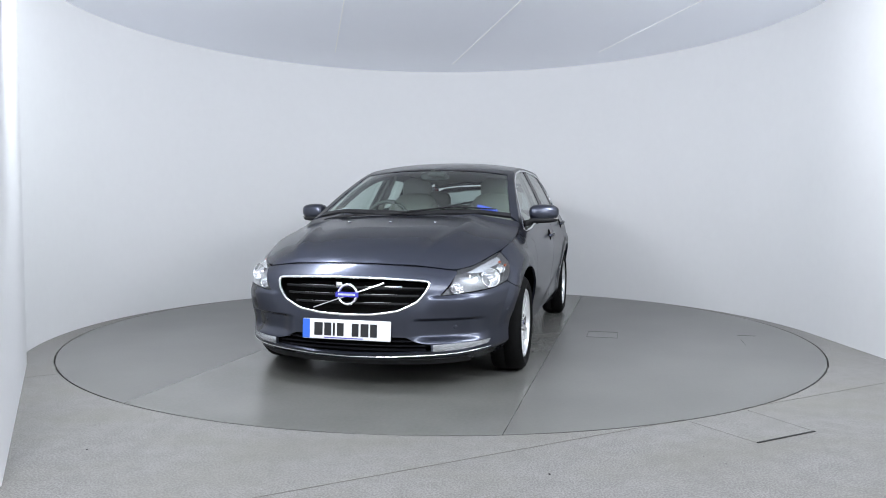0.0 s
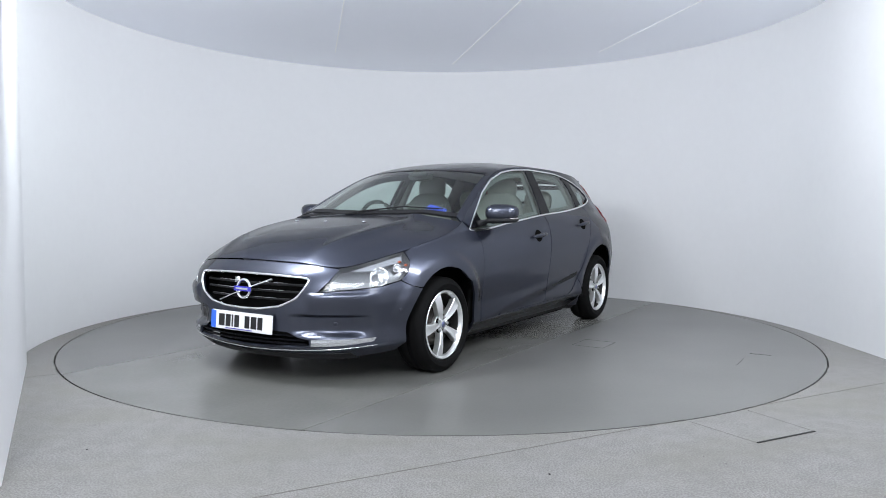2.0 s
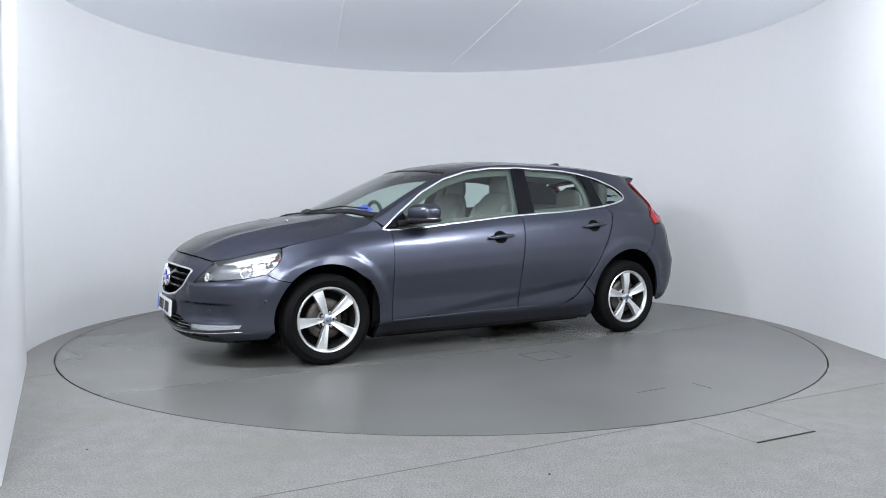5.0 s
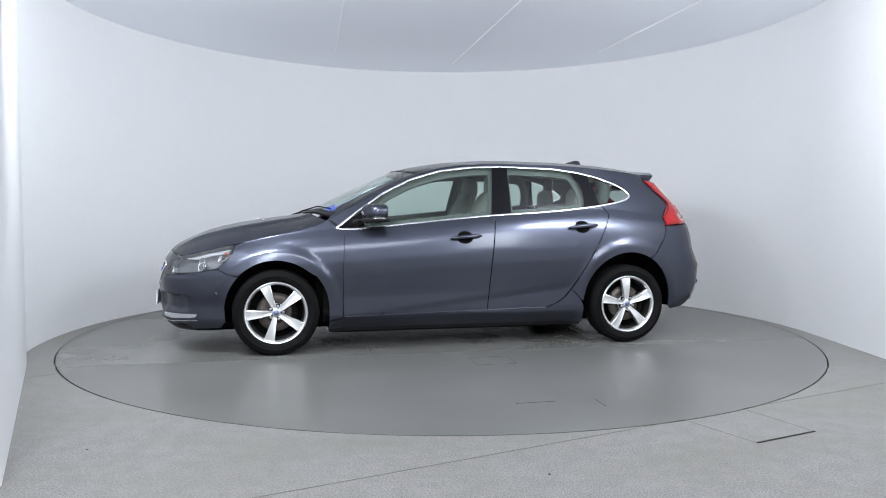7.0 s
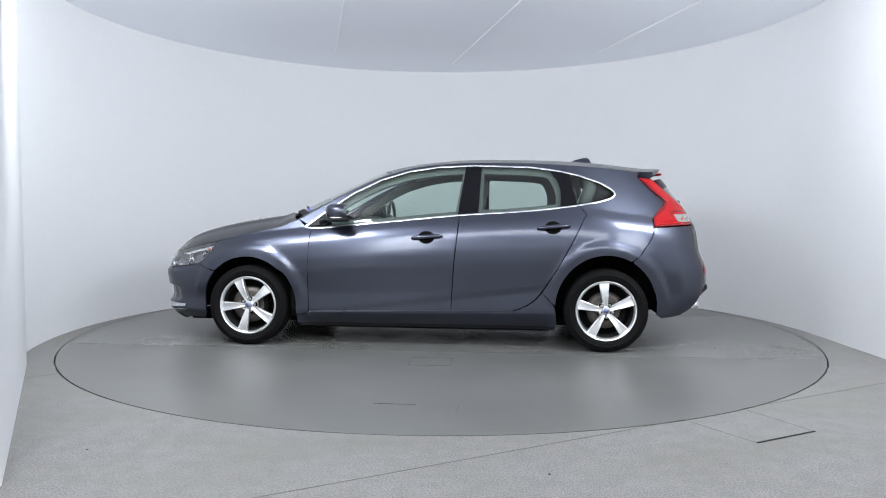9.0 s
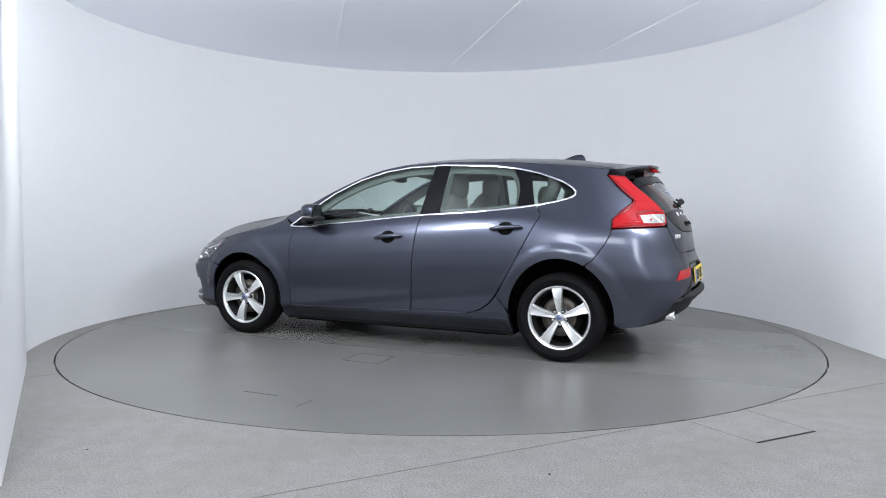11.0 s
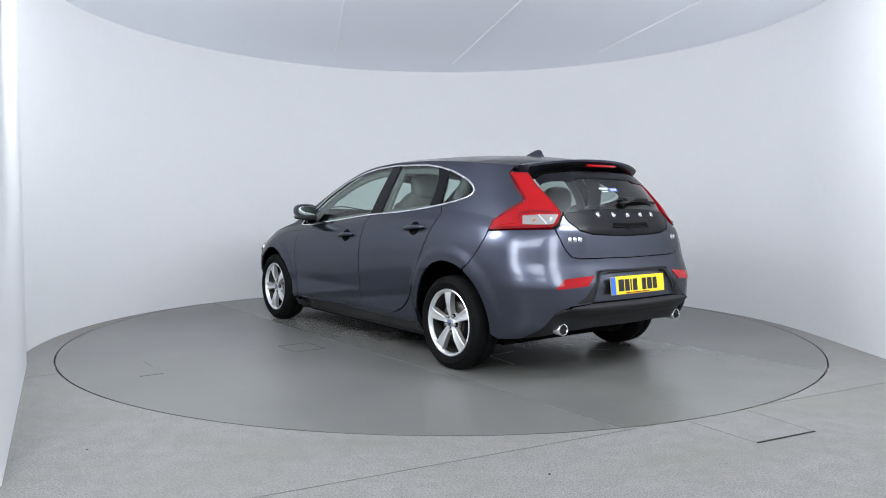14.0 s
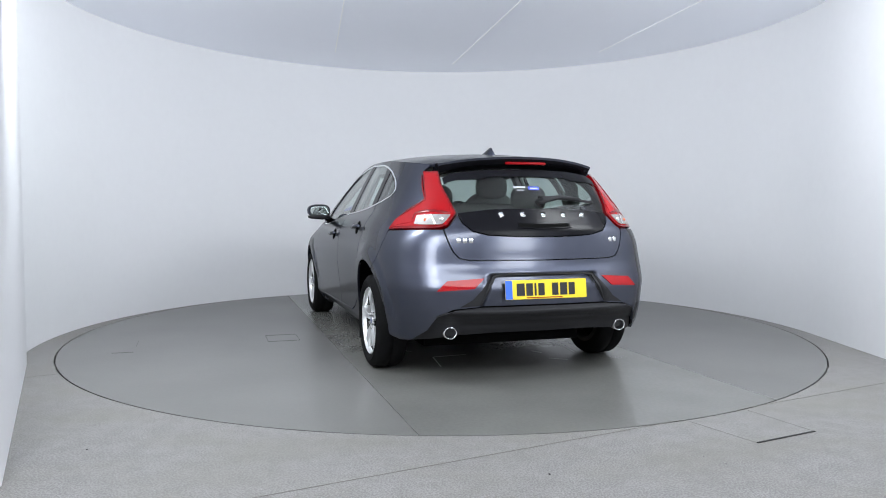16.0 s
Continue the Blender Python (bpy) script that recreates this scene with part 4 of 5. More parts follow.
        sheet("lamp_housing", shrink(lamp, 0.004), on_band, M_LAMPGREY, head, "grey lamp housing", push=-0.045, gap=0, depth=-0.045, flip=f)
        upper = [bx(1.95, 0.680), bx(1.86, 0.708), bx(1.74, 0.738), bx(1.625, 0.758), bx(1.655, 0.725), bx(1.76, 0.706), bx(1.86, 0.678)]
        sheet("lamp_brow", upper, on_band, M_SILVER, head, "bright strip along the lamp's top", push=-0.018, gap=0, depth=0.02, flip=f)
        for (u, z), r, mt in ((bx(1.82, 0.645), 0.052, M_SILVER), (fy(0.60, 0.600), 0.030, M_SILVER), (bx(1.69, 0.69), 0.024, M_SILVER)):
            p, n = field(on_band, np.array([(u, z)]), -0.040)
            p, n = Vector(p[0]), Vector(n[0])
            n = (n + Vector((1.2, 0, 0))).normalized()
            bm = bmesh.new()
            rows = lathe(bm, [(r * 1.05, 0.030), (r, 0.031), (r * 0.93, 0.026), (r * 0.8, 0.008), (r * 0.5, -0.004), (r * 0.34, -0.006), (r * 0.3, 0.012), (r * 0.12, 0.016)], 28)
            bm.faces.new(rows[-1])
            q = Vector((0, 1, 0)).rotation_difference(n).to_matrix().to_4x4()
            bmesh.ops.transform(bm, matrix=Matrix.Translation(p) @ q, verts=bm.verts[:])
            if f:
                for v in bm.verts:
                    v.co.y = -v.co.y
            bmesh.ops.recalc_face_normals(bm, faces=bm.faces[:])
            part("lamp_reflector", bm, mt, head, "round chrome reflector")
        for x0, z0 in ((1.665, 0.727), (1.64, 0.705)):
            u, z = bx(x0, z0)
            p, n = field(on_band, np.array([(u, z)]), -0.02)
            bm = bmesh.new()
            blob(bm, p[0] * (1, -1 if f else 1, 1), (0.014, 0.008, 0.008), 2.4, 10, 6)
            part("indicator_bulb", bm, M_ORANGE, head, "amber indicator bulb")
    bars = []
    y = 0.19
    for wd, sp in ((0.050, 0.06), (0.042, 0.052), (0.012, 0.024), (0.040, 0.088), (0.040, 0.052), (0.046, 0.056), (0.040, 0.05)):
        bars.append((y - wd, y))
        y -= sp
    front = [(-b, -a) for a, b in bars]
    px = float(band(0, 0.36)[0])
    quad_plate("front_plate", root, 0.52, 0.111, M_PLATE_W, pose(px + 0.003, 0, 0.358, 0, -4, 0), 0, (M_BLUE, -1), front, "white front plate with plain dark bars")

    # --- rear ---
    tl = [bx(-1.575, 1.262), bx(-1.66, 1.186), bx(-1.757, 1.095), bx(-1.755, 1.072), bx(-1.703, 1.027), bx(-1.651, 0.966), bx(-1.655, 0.903), bx(-1.75, 0.908), bx(-1.85, 0.913), ry(0.60, 0.918), ry(0.555, 0.935), ry(0.492, 1.005), ry(0.512, 1.10), ry(0.525, 1.18), ry(0.515, 1.258)]
    clear = [bx(-1.84, 0.934), bx(-1.89, 0.932), ry(0.60, 0.933), ry(0.575, 0.938), ry(0.522, 0.992), ry(0.60, 0.993), bx(-1.81, 0.986)]
    for f in (False, True):
        tail = sheet("tail_lamp", rounded(tl, 0.008, 3), on_band, M_REDDARK, root, "tall red boomerang tail lamp", push=0.006, gap=0.002, depth=0.03, flip=f)
        sheet("lamp_lens", rounded(tl, 0.008, 3), on_band, M_RED, tail, "bright red inner lens", push=0.0085, gap=0.013, depth=0.004, flip=f)
        sheet("reversing_lamp", rounded(clear, 0.006, 3), on_band, M_WHITELAMP, tail, "clear reversing lamp", push=0.0125, gap=0, depth=0.006, flip=f)
        for (u, z), r, mt in ((ry(0.655, 0.958), 0.011, M_ORANGE), (ry(0.575, 0.962), 0.014, M_SILVER)):
            p, n = field(on_band, np.array([(u, z)]), 0.013)
            bm = bmesh.new()
            blob(bm, p[0] * (1, -1 if f else 1, 1), (0.004, r, r * 0.9), 2.2, 14, 8)
            part("lamp_bulb", bm, mt, tail, "round bulb behind the clear lens")
        strip("lamp_rib", [ry(0.612, 0.934), ry(0.622, 0.990)], on_band, M_SILVER, tail, w=0.010, h=0.004, push=0.0125, flip=f)
        strip("lamp_arc", [bx(-1.80, 0.965), bx(-1.79, 1.000), bx(-1.83, 1.012), ry(0.60, 1.014), ry(0.52, 1.004)], on_band, M_REDDARK, tail, w=0.016, h=0.003, push=0.0095, flip=f, taper=True)
        sheet("rear_reflector", rounded([ry(0.645, 0.563), ry(0.585, 0.621), ry(0.375, 0.636), ry(0.44, 0.578)], 0.008, 3), on_band, M_RED, root, "red bumper reflector", push=0.004, gap=0, flip=f)
        strip("lamp_ridge", [bx(-1.72, 0.93), bx(-1.80, 0.945), bx(-1.86, 0.975), ry(0.53, 1.0), ry(0.515, 1.06)], on_band, M_RED, tail, w=0.008, h=0.004, push=0.008, flip=f, taper=True)
        strip("lamp_ridge", [bx(-1.60, 1.235), bx(-1.68, 1.16), bx(-1.775, 1.08), bx(-1.74, 1.03), bx(-1.68, 0.98)], on_band, M_REDDARK, tail, w=0.010, h=0.005, push=0.008, flip=f, taper=True)
    ghalf = [ry(0, 1.275), ry(0.3, 1.265), ry(0.46, 1.245), ry(0.512, 1.215), ry(0.518, 1.15), ry(0.503, 1.085), ry(0.484, 1.005)]
    glower = [ry(0.484, 1.005), ry(0.47, 0.955), ry(0.42, 0.905), ry(0.33, 0.882), ry(0.15, 0.873), ry(0, 0.871)]
    mir = lambda p: p + mirrored(p, True)[1:]
    gtop = [ry(0.484, 1.005), ry(0.3, 1.028), ry(0.15, 1.033), ry(0, 1.035)]
    sheet("rear_screen", [q for q in ghalf] + gtop[1:] + mirrored(gtop, True)[1:] + mirrored(ghalf, True)[1:-1], on_band, M_DARKGLASS, root, "dark tinted rear window", push=-0.004, depth=0, gap=0.001)
    band_low = [ry(0.512, 1.175), ry(0.49, 1.188), ry(0.44, 1.200), ry(0.3, 1.206), ry(0.26, 1.222), ry(0, 1.228)]
    band_all = ghalf[:4] + band_low[:] + mirrored(band_low, True)[1:] + mirrored(ghalf[:4], True)[:-1]
    sheet("rear_screen_band", band_all, on_band, M_BLACKGLOSS, root, "black band along the top of the rear window", push=0.001, depth=0, gap=0.001)
    black = gtop[::-1] + glower[1:] + mirrored(glower, True)[1:] + mirrored(gtop[::-1], True)[1:-1]
    sheet("tailgate_panel", black, on_band, M_BLACKGLOSS, root, "gloss black tailgate panel", push=0.0, gap=0.001)
    plow = [ry(0, 0.866), ry(0.15, 0.868), ry(0.33, 0.877), ry(0.425, 0.900), ry(0.476, 0.952), ry(0.488, 0.995), ry(0.548, 0.928), ry(0.575, 0.913), ry(0.565, 0.86), ry(0.535, 0.785), ry(0.505, 0.750), ry(0.455, 0.739), ry(0, 0.735)]
    sheet("tailgate", plow + mirrored(plow, True)[1:-1], on_band, M_PAINT, root, "graphite tailgate")

    def rear_surface(u, z):
        p = band(np.asarray(u) / HALF, z)
        y = np.abs(p[:, 1])
        wide = 0.31 + 0.36 * np.clip(0.64 - z, 0, 0.17)
        m = smooth(wide + 0.05, wide, y) * smooth(0.665, 0.640, z)
        p[:, 0] += m * 0.030
        return p
    rb = [ry(0, 0.731), ry(0.455, 0.735), ry(0.51, 0.746), ry(0.541, 0.785), ry(0.571, 0.86), ry(0.582, 0.911), bx(-1.85, 0.907), bx(-1.75, 0.902), bx(-1.658, 0.897), bx(-1.653, 0.86), bx(-1.625, 0.80), bx(-1.555, 0.70), bx(-1.508, 0.664)]
    rb += [bx(x, z) for x, z in arc(-WHEEL_X, 0.362, 120, 186, 16)] + [bx(-1.72, 0.245), bx(-1.86, 0.262), ry(0.68, 0.33), ry(0.635, 0.425), ry(0.55, 0.462), ry(0.40, 0.476), ry(0, 0.478)]
    sheet("rear_bumper", rb + mirrored(rb, True)[1:-1], rear_surface, M_PAINT, root, "graphite rear bumper", step=0.024, gap=0.0006)
    va = [ry(0, 0.474), ry(0.40, 0.472), ry(0.55, 0.458), ry(0.632, 0.42), ry(0.677, 0.33), bx(-1.865, 0.258), ry(0.64, 0.272), ry(0.50, 0.300), ry(0.3, 0.312), ry(0, 0.312)]

    def valance_surface(u, z):
        p = band(np.asarray(u) / HALF, z)
        p[:, 0] += 0.012 + 0.022 * smooth(0.40, 0.36, z) - 0.03 * smooth(0.40, 0.44, z) * smooth(0.475, 0.45, z)
        return p
    sheet("rear_valance", va + mirrored(va, True)[1:-1], valance_surface, M_BLACK, root, "matt black rear valance", step=0.028)
    strip("plate_recess_edge", [ry(0.40, 0.49), ry(0.345, 0.60), ry(0.315, 0.648), ry(0.25, 0.658), ry(0, 0.660), ry(-0.25, 0.658), ry(-0.315, 0.648), ry(-0.345, 0.60), ry(-0.40, 0.49)], on_band, M_BLACK, root, "black edge over the plate", w=0.012, h=0.002, push=-0.010)
    both("plate_surround", [ry(0.318, 0.662), ry(0.288, 0.652), ry(0.322, 0.60), ry(0.392, 0.484), ry(0.52, 0.474), ry(0.45, 0.515), ry(0.395, 0.575)], rear_surface, M_BLACK, root, "black sloped side of the plate recess", push=0.002, gap=0, depth=0.004, step=0.02)
    rx = float(band(1, 0.57)[0])
    quad_plate("rear_plate", root, 0.52, 0.111, M_PLATE_Y, pose(rx + 0.022, 0, 0.567, 0, 0, 180) @ pose(0, 0, 0, 0, -7, 0), 1, (M_BLUE, -1), front, "yellow rear plate with plain dark bars")
    for sy in (1, -1):
        pipe = new("exhaust_pipe")
        pipe.parent = root
        pipe["label"] = "chrome oval exhaust tip"
        bm = bmesh.new()
        rows = lathe(bm, [(0.032, -0.16), (0.035, -0.03), (0.035, 0.0), (0.032, 0.002), (0.030, -0.002), (0.030, -0.08)], 32)
        for v in bm.verts:
            v.co.x *= 1.12
        part("tip", bm, M_CHROME, pipe)
        bm = bmesh.new()
        rows = lathe(bm, [(0.030, -0.05), (0.01, -0.05)], 24)
        bm.faces.new(rows[-1])
        part("bore", bm, M_DARK, pipe, "near-black disc inside the tip")
        pipe.matrix_basis = pose(-2.028, sy * 0.553, 0.318, 0, 0, 90)
    # spoiler on the roof's rear edge
    bm = bmesh.new()
    rows = []
    for v in np.linspace(-1, 1, 29):
        x0, x1 = -1.69 + 0.11 * v * v, -1.825 + 0.13 * v * v
        p0 = Vector(top(x0, v * 0.96))
        zt = float(RIDGE(x0)) - 0.008 - 0.045 * v * v
        row = [p0 + Vector((0.0, 0, 0.001)), Vector(((x0 + x1) / 2, v * 0.535, p0.z - 0.004)), Vector((x1 + 0.012, v * 0.525, p0.z - 0.004)), Vector((x1, v * 0.523, p0.z - 0.007)), Vector((x1 + 0.004, v * 0.521, p0.z - 0.020)),
               Vector((x1 + 0.03, v * 0.51, p0.z - 0.050 - 0.012 * abs(v) ** 6)), Vector((x0 - 0.005, v * 0.50, p0.z - 0.075)), Vector((x0 + 0.02, v * 0.52, p0.z - 0.05))]
        rows.append([bm.verts.new(q) for q in row])
    upper = []
    for a, b in zip(rows, rows[1:]):
        for j in range(8):
            f = bm.faces.new((a[j], b[j], b[(j + 1) % 8], a[(j + 1) % 8]))
            f.material_index = 0 if j < 4 else 1
    bm.faces.new(rows[0])
    bm.faces.new(rows[-1][::-1])
    bmesh.ops.recalc_face_normals(bm, faces=bm.faces[:])
    sp = part("roof_spoiler", bm, M_PAINT, root, "roof spoiler with black underside")
    sp.data.materials.append(M_BLACKGLOSS)
    sp.data.set_sharp_from_angle(angle=radians(40))
    bm = bmesh.new()
    box(bm, -1.836, -1.80, -0.13, 0.13, 1.302, 1.318)
    bmesh.ops.bevel(bm, geom=bm.edges[:], offset=0.003, segments=2, affect="EDGES")
    part("brake_light", bm, M_RED, sp, "red high brake light")
    # tailgate lettering as plain chrome pieces
    for i, yy in enumerate((0.235, 0.102, -0.03, -0.165, -0.295)):
        p, n = field(on_band, np.array([ry(yy, 0.998)]), 0.0)
        bm = bmesh.new()
        box(bm, -0.004, 0.005, -0.015, 0.015, -0.016, 0.016)
        bmesh.ops.bevel(bm, geom=bm.edges[:], offset=0.003, segments=2, affect="EDGES")
        q = Vector((1, 0, 0)).rotation_difference(Vector(n[0])).to_matrix().to_4x4()
        bmesh.ops.transform(bm, matrix=Matrix.Translation(Vector(p[0])) @ q, verts=bm.verts[:])
        part("tailgate_mark", bm, M_CHROME, root, "plain chrome block on the tailgate")
    for ys in ((0.505, 0.47, 0.435), (-0.475, -0.51)):
        for yy in ys:
            p, n = field(on_band, np.array([ry(yy, 0.848)]), 0.0)
            bm = bmesh.new()
            box(bm, -0.004, 0.004, -0.0125, 0.0125, -0.015, 0.015)
            bmesh.ops.bevel(bm, geom=bm.edges[:], offset=0.0025, segments=1, affect="EDGES")
            bmesh.ops.rotate(bm, verts=bm.verts[:], cent=(0, 0, 0), matrix=Matrix.Rotation(math.atan2(n[0][1], n[0][0]), 3, "Z"))
            bmesh.ops.translate(bm, verts=bm.verts[:], vec=p[0])
            part("model_mark", bm, M_CHROME, root, "small chrome mark")
    strip("tailgate_handle", [ry(0.14, 0.935), ry(0, 0.930), ry(-0.19, 0.935)], on_band, M_DARK, root, "black tailgate grip", w=0.026, h=0.006)
    strip("tailgate_handle_trim", [ry(0.15, 0.921), ry(0, 0.914), ry(-0.2, 0.921)], on_band, M_BLACKGLOSS, root, w=0.006, h=0.010)
    wiper = new("rear_wiper")
    wiper.parent = root
    wiper["label"] = "black rear wiper"
    bm = bmesh.new()
    P = lambda y, z, d: Vector(field(on_band, np.array([ry(y, z)]), d)[0][0])
    tube(bm, [P(-0.02, 1.06, 0.0), P(-0.03, 1.068, 0.03), P(-0.15, 1.085, 0.03), P(-0.30, 1.080, 0.022)], [0.03, 0.022, 0.013, 0.008])
    part("wiper_arm", bm, M_BLACK, wiper)
    bm = bmesh.new()
    tube(bm, [P(-0.02, 1.095, 0.012), P(-0.2, 1.085, 0.014), P(-0.40, 1.066, 0.012)], 0.008)
    part("wiper_blade", bm, M_BLACK, wiper)

    # --- mirrors, handles, small fittings ---
    for i, sy in enumerate((1, -1)):
        mirror = new("wing_mirror")
        mirror.parent = root
        mirror["label"] = "body-coloured wing mirror with black base"
        def taper(q, lo, hi):
            k = (q.y + 0.1) / 0.2
            return Vector((q.x * (1.0 - 0.25 * k) - 0.05 * k, q.y, q.z * (1.0 - 0.16 * k) + 0.004 * k))
        bm = bmesh.new()
        blob(bm, (0.652, 0.905, 1.003), (0.098, 0.105, 0.064), 2.8, 28, 18, lambda q: taper(q, 0, 0))
        bmesh.ops.bisect_plane(bm, geom=bm.verts[:] + bm.edges[:] + bm.faces[:], plane_co=(0, 0, 0.957), plane_no=(0, 0, -1), clear_outer=True)
        bmesh.ops.bisect_plane(bm, geom=bm.verts[:] + bm.edges[:] + bm.faces[:], plane_co=(0.572, 0.9, 0), plane_no=(-1, -0.15, 0), clear_outer=True)
        shell = [bm]
        bm2 = bmesh.new()
        blob(bm2, (0.648, 0.900, 0.948), (0.100, 0.104, 0.024), 2.8, 28, 10, lambda q: taper(q, 0, 0))
        tube(bm2, [(0.69, 0.86, 0.945), (0.73, 0.82, 0.935), (0.775, 0.785, 0.925)], [0.024, 0.022, 0.024], 10)
        bm3 = bmesh.new()
        blob(bm3, (0.615, 0.985, 0.962), (0.045, 0.020, 0.0065), 3.0, 20, 8)
        bm4 = bmesh.new()
        blob(bm4, (0.578, 0.905, 1.004), (0.006, 0.086, 0.046), 3.2, 24, 10)
        for name, b, mt, lb in (("mirror_cap", bm, M_PAINT, "graphite mirror cap"), ("mirror_base", bm2, M_BLACK, "black mirror base"), ("side_repeater", bm3, M_WHITELAMP, "clear indicator strip"), ("mirror_glass", bm4, M_MIRROR, "mirror glass")):
            if sy < 0:
                for v in b.verts:
                    v.co.y = -v.co.y
            bmesh.ops.recalc_face_normals(b, faces=b.faces[:])
            part(name, b, mt, mirror, lb)
        for d, (x0, z0, x1, z1) in ((0, (0.083, 0.811, -0.143, 0.829)), (2, (-0.828, 0.886, -1.062, 0.905))):
            xm, zm = (x0 + x1) / 2, (z0 + z1) / 2
            # flat dark ellipse paints the shade of the finger recess
            cup = [bx(xm + 0.005 + 0.060 * math.cos(a), zm + 0.046 * math.sin(a)) for a in np.linspace(0, 2 * math.pi, 24, endpoint=False)]
            sheet("handle_cup_shade", cup, on_band, M_DARK, doors[d + i], "flat dark patch for the shaded finger recess", push=0.002, gap=0, depth=0.0, flip=sy < 0, step=0.03)
            pts = []
            for t in np.linspace(0, 1, 13):
                x, z = x0 + (x1 - x0) * t, z0 + (z1 - z0) * t
                p, n = field(on_band, np.array([bx(x, z)]), 0.012 + 0.020 * math.sin(math.pi * t) ** 0.6)
                pts.append(Vector(p[0] * (1, sy, 1)))
            bm = bmesh.new()
            tube(bm, pts, [0.007 + 0.009 * math.sin(math.pi * t) ** 0.4 for t in np.linspace(0, 1, 13)], 12)
            part("door_handle", bm, M_PAINT, doors[d + i], "graphite door handle")
    bm = bmesh.new()
    rows = []
    for t in np.linspace(0, 1, 14):
        x = -1.10 - 0.19 * t
        zt = float(RIDGE(x)) + 0.002 + 0.046 * math.sin(math.pi * min(1, t * 0.62)) ** 1.3 * (1 if t < 0.9 else (1 - t) * 10 * 0.8 + 0.2)
        w = 0.036 * (0.25 + 0.75 * math.sin(math.pi * min(1.0, 0.15 + 0.7 * t)))
        zb = float(RIDGE(x)) - 0.004
        rows.append([bm.verts.new(q) for q in ((x, -w, zb), (x, -w * 0.45, zb + (zt - zb) * 0.6), (x, 0, zt), (x, w * 0.45, zb + (zt - zb) * 0.6), (x, w, zb))])
    for a, b in zip(rows, rows[1:]):
        for j in range(4):
            bm.faces.new((a[j], b[j], b[j + 1], a[j + 1]))
    bm.faces.new(rows[0])
    bm.faces.new(rows[-1][::-1])
    bmesh.ops.recalc_face_normals(bm, faces=bm.faces[:])
    part("roof_aerial", bm, M_PAINT, root, "graphite fin aerial")
    T = lambda x, y, d: Vector(top(x, y / float(edge(x)))) + Vector((0.2 * d, 0, d))
    for y, x in ((-0.285, 1.44), (0.01, 1.47), (0.298, 1.42)):
        bm = bmesh.new()
        blob(bm, T(x, y, 0.004), (0.014, 0.011, 0.006), 2.2, 12, 8)
        part("washer_nozzle", bm, M_SILVER, root, "small washer nozzle")
    for a, b, c in (((1.165, -0.20), (1.10, 0.05), (0.925, 0.60)), ((1.13, -0.60), (1.165, -0.35), (1.14, 0.02))):
        wiper = new("windscreen_wiper")
        wiper.parent = root
        wiper["label"] = "black windscreen wiper"
        bm = bmesh.new()
        tube(bm, [T(*a, 0.006), T((a[0] + b[0]) / 2, (a[1] + b[1]) / 2, 0.010), T(*b, 0.010), T((b[0] + c[0]) / 2, (b[1] + c[1]) / 2, 0.009), T(*c, 0.008)], [0.004, 0.005, 0.006, 0.005, 0.004])
        part("wiper_blade", bm, M_BLACK, wiper)
        bm = bmesh.new()
        tube(bm, [T(b[0] + 0.045, b[1] - 0.15, 0.004), T(b[0] + 0.02, b[1] - 0.05, 0.012), T(*b, 0.012)], [0.009, 0.007, 0.005])
        part("wiper_arm", bm, M_BLACK, wiper)

    both("pillar_lining", to([(-1.36, 0.80), (-1.40, 1.10), (-1.42, 1.15), (-1.36, 1.20), (-1.20, 1.27), (-1.22, 1.31), (-1.60, 1.28), (-1.80, 1.13), (-1.90, 1.0), (-1.92, 0.80)]), on_band, M_TRIM, root, "dark inner pillar lining", push=-0.035, depth=0, step=0.1)

    # --- wheels, arches, underside ---
    for x, ph in ((WHEEL_X, 68), (-WHEEL_X, 13)):
        for sy in (1, -1):
            build_wheel(root, x, sy, ph)
            bm = bmesh.new()
            rows = []
            for i in range(27):
                a = radians(-6 + 192 * i / 26)
                px, pz = x + 0.37 * math.cos(a), 0.312 + 0.37 * (arch_rise(x) if math.sin(a) > 0 else 1) * math.sin(a)
                lip = float(band(s_of_x(px, pz), pz)[1]) - 0.022
                rows.append([bm.verts.new((x + r * math.cos(a), sy * y, 0.312 + r * (arch_rise(x) if math.sin(a) > 0 else 1) * math.sin(a))) for y, r in ((lip, 0.366), (lip, 0.377), (0.55, 0.378), (0.55, 0.10))])
            for u, v in zip(rows, rows[1:]):
                for j in range(3):
                    bm.faces.new((u[j], u[j + 1], v[j + 1], v[j]))
            part("arch_liner", bm, M_DARK, root, "black wheel arch liner")
    bm = bmesh.new()
    # boxes reach lower than the car's floor to deepen the shade beneath
    box(bm, -1.5, 1.9, -0.55, 0.55, 0.145, 0.2)
    box(bm, -0.93, 0.93, -0.69, 0.69, 0.122, 0.22)
    box(bm, 0.98, 1.04, -0.72, 0.72, 0.2, 0.82)
    # dark filler added to hide the lit floor behind the valance
    box(bm, -1.95, -1.73, -0.46, 0.46, 0.30, 0.36)
    box(bm, -1.94, -1.88, -0.52, 0.52, 0.36, 0.70)
    part("underbody", bm, M_DARK, root, "dark underbody, lowered to deepen the shade beneath", False)
    build_cabin(root)
    return root


